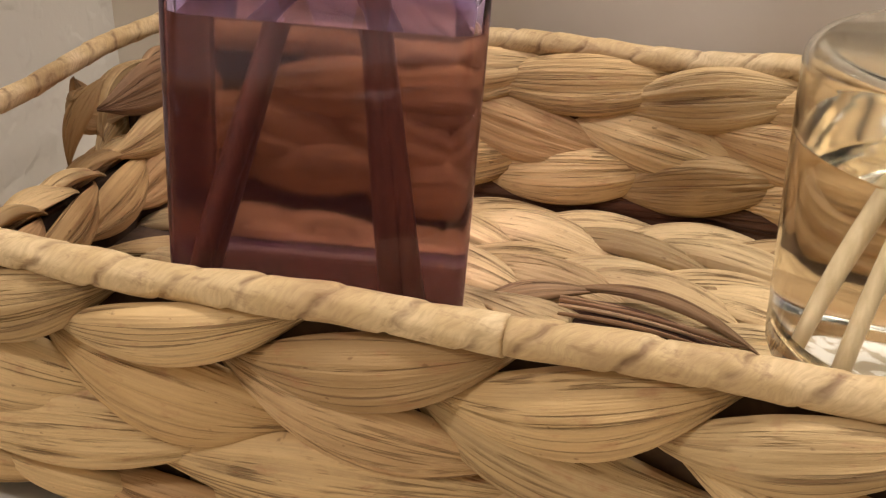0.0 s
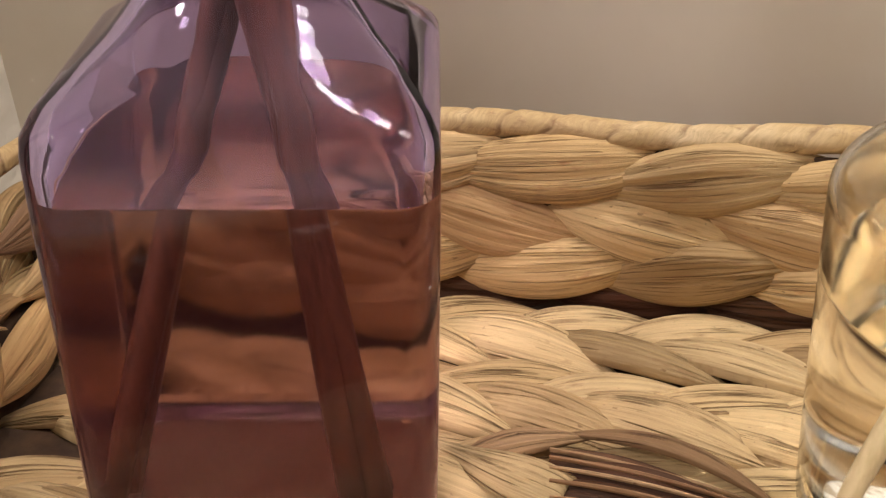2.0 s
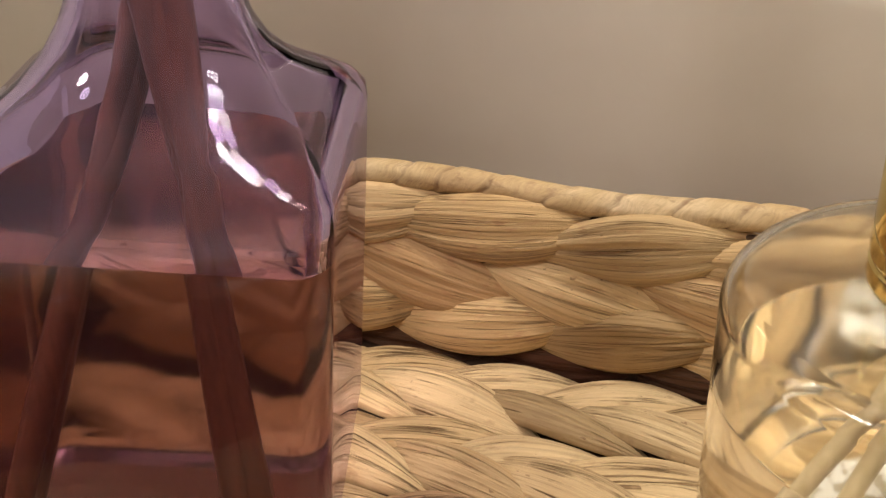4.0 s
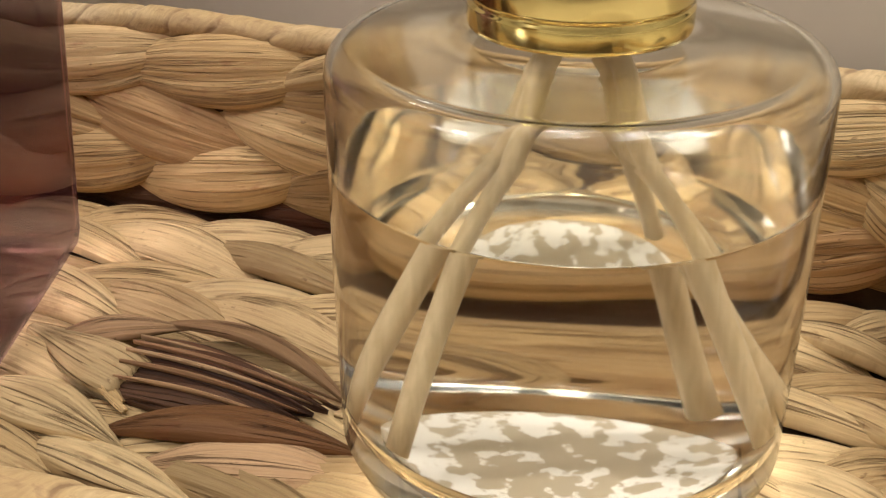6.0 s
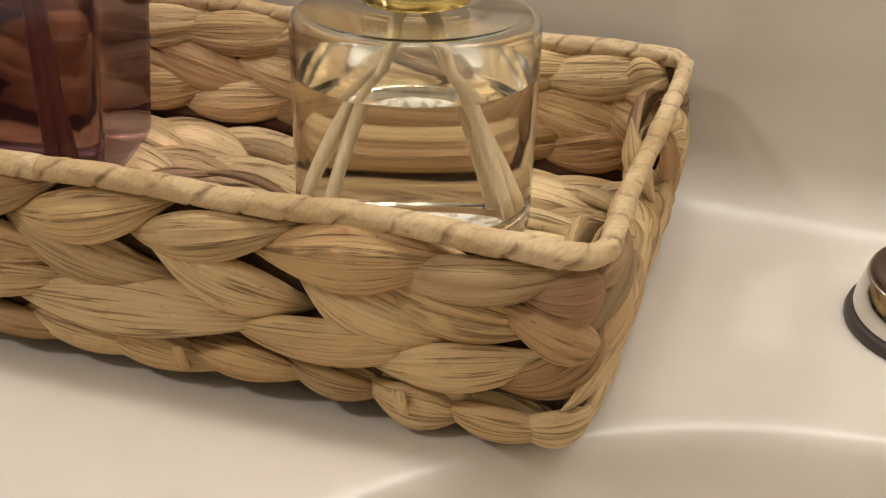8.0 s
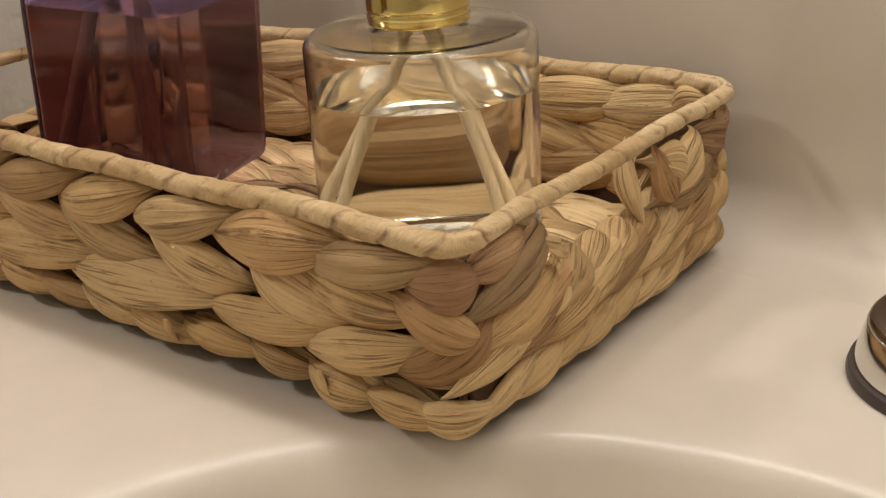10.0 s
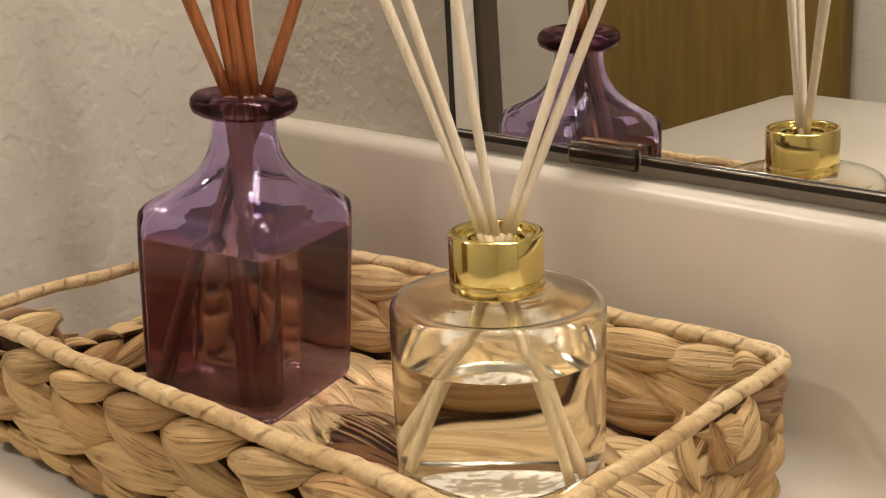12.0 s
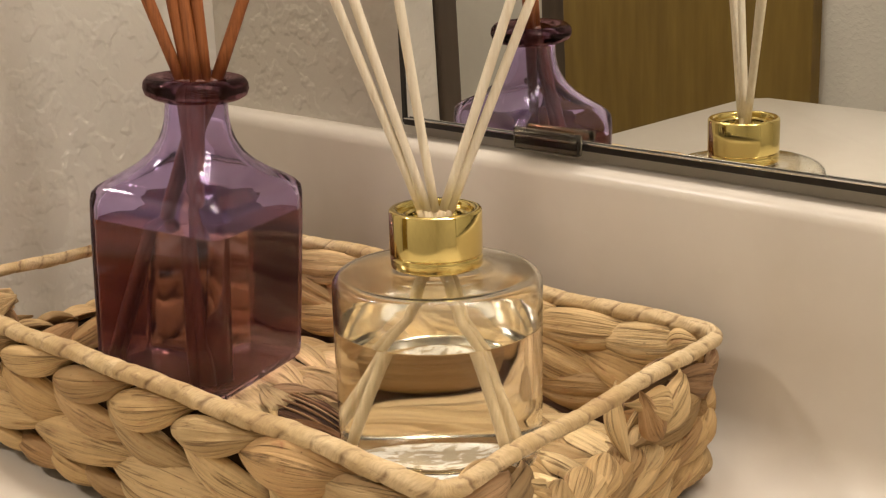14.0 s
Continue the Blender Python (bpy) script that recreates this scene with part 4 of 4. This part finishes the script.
# ---------------------------------------------------------------- the clear bottle
def build_clear():
    base = 0.0175
    bottle = thing("clear_reed_diffuser", pose(-0.0671, 0.0753, base), "round clear glass diffuser bottle with gold collar, two thirds full", "diffuser bottle")
    level = 0.0475
    outer = [(0.026, 0.0012), (0.029, 0.0), (0.0312, 0.0004), (0.0325, 0.0018), (0.0336, 0.0045), (0.0339, 0.03)]
    outer += [(0.0297 + 0.0042 * math.cos(radians(15 * i)), 0.0600 + 0.0042 * math.sin(radians(15 * i))) for i in range(7)]
    outer += [(0.020, 0.0642), (0.0150, 0.0643), (0.0128, 0.0650), (0.0118, 0.0664), (0.0115, 0.070), (0.0115, 0.0815), (0.0110, 0.0825), (0.0106, 0.0820)]
    inner = [(0.0102, 0.080), (0.0102, 0.0672), (0.0108, 0.0648), (0.0125, 0.0636), (0.0150, 0.0631), (0.0200, 0.0630)]
    inner += [(0.0297 + 0.0030 * math.cos(radians(15 * i)), 0.0600 + 0.0030 * math.sin(radians(15 * i))) for i in range(6, -1, -1)]
    inner += [(0.0327, 0.052), (0.0327, level)]
    body = lathe("glass_body", outer + inner, CLEAR_GLASS, 96, cap_start=True, cap_end=False)
    part("glass_body", body, bottle, "clear colourless glass").visible_shadow = False
    wet = [(0.0327, level), (0.0327, 0.02), (0.0321, 0.0115), (0.0303, 0.0085), (0.0275, 0.0068), (0.018, 0.0060), (0.006, 0.0064)]
    prof = list(reversed(wet)) + [(0.02, level - 0.0002), (0.004, level - 0.0002)]
    fill = lathe("liquid", prof, [CLEAR_WET, CLEAR_TOP], 96, slots=[0] * (len(wet) - 1) + [1] * 2)
    bm = bmesh.new()
    bm.from_mesh(fill)      # glass and oil bend light alike, so their common upright wall does not show
    bmesh.ops.delete(bm, geom=[f for f in bm.faces if 0.0125 < f.calc_center_median().z < level - 0.001], context="FACES")
    bm.to_mesh(fill)
    bm.free()
    part("liquid", fill, bottle, "pale yellow clear fragrance oil").visible_shadow = False
    part("base_label", lathe("base_label", [(0.0178, 0.0021), (0.0178, 0.0024), (0.001, 0.0024)], LABEL, 48), bottle, "worn white label in the base")
    collar = [(0.0138, 0.0662), (0.0147, 0.0663), (0.01485, 0.0669), (0.01485, 0.0694), (0.0145, 0.0696), (0.0145, 0.0701), (0.01485, 0.0704), (0.01485, 0.0839), (0.0145, 0.0845), (0.0138, 0.0847),
              (0.0125, 0.0845), (0.0121, 0.0840), (0.0121, 0.0832), (0.0119, 0.0828)]
    part("collar", lathe("collar", collar, GOLD, 72, cap_start=False, cap_end=False), bottle, "polished gold metal collar")
    plug = [(0.0118, 0.0829), (0.0092, 0.0829), (0.0088, 0.0822)]
    part("inner_ring", lathe("inner_ring", plug, GOLD, 48, cap_start=False, cap_end=False), bottle)
    return base


def build_cream_reeds(base):
    c = Vector((-0.0671, 0.0753, 0))
    # offsets of the foot, of the passage through the collar, and of the point 70 mm above it
    for fx, fy, mx, my, tx, ty in [(0.0215, 0.0075, -0.0036, -0.0030, -0.0233, -0.0189), (0.0225, 0.0015, -0.0015, -0.0022, -0.0186, -0.0151), (0.0115, 0.0125, 0.0006, -0.0006, -0.0076, -0.0062),
                                   (-0.0163, -0.0148, 0.0020, 0.0010, 0.0205, 0.0167), (-0.0234, -0.0090, 0.0037, 0.0030, 0.0256, 0.0208)]:
        foot = c + Vector((fx, fy, base + 0.0075))
        mouth = c + Vector((mx, my, base + 0.084))
        top = c + Vector((tx, ty, base + 0.154))
        ob = part("reed_stick", stick("reed_stick", foot, mouth, 0.0016, SOAKED_REED))
        tagged(ob, "pale cream reed stick standing in the clear bottle", "reed stick", "reeds of the clear diffuser")
        way = (top - mouth).normalized()
        part("upper_reed", stick("upper_reed", mouth - way * 0.0005, mouth + (top - mouth) * 2.0, 0.00152, CREAM_REED), ob)


CLEAR_BASE = build_clear()
build_cream_reeds(CLEAR_BASE)
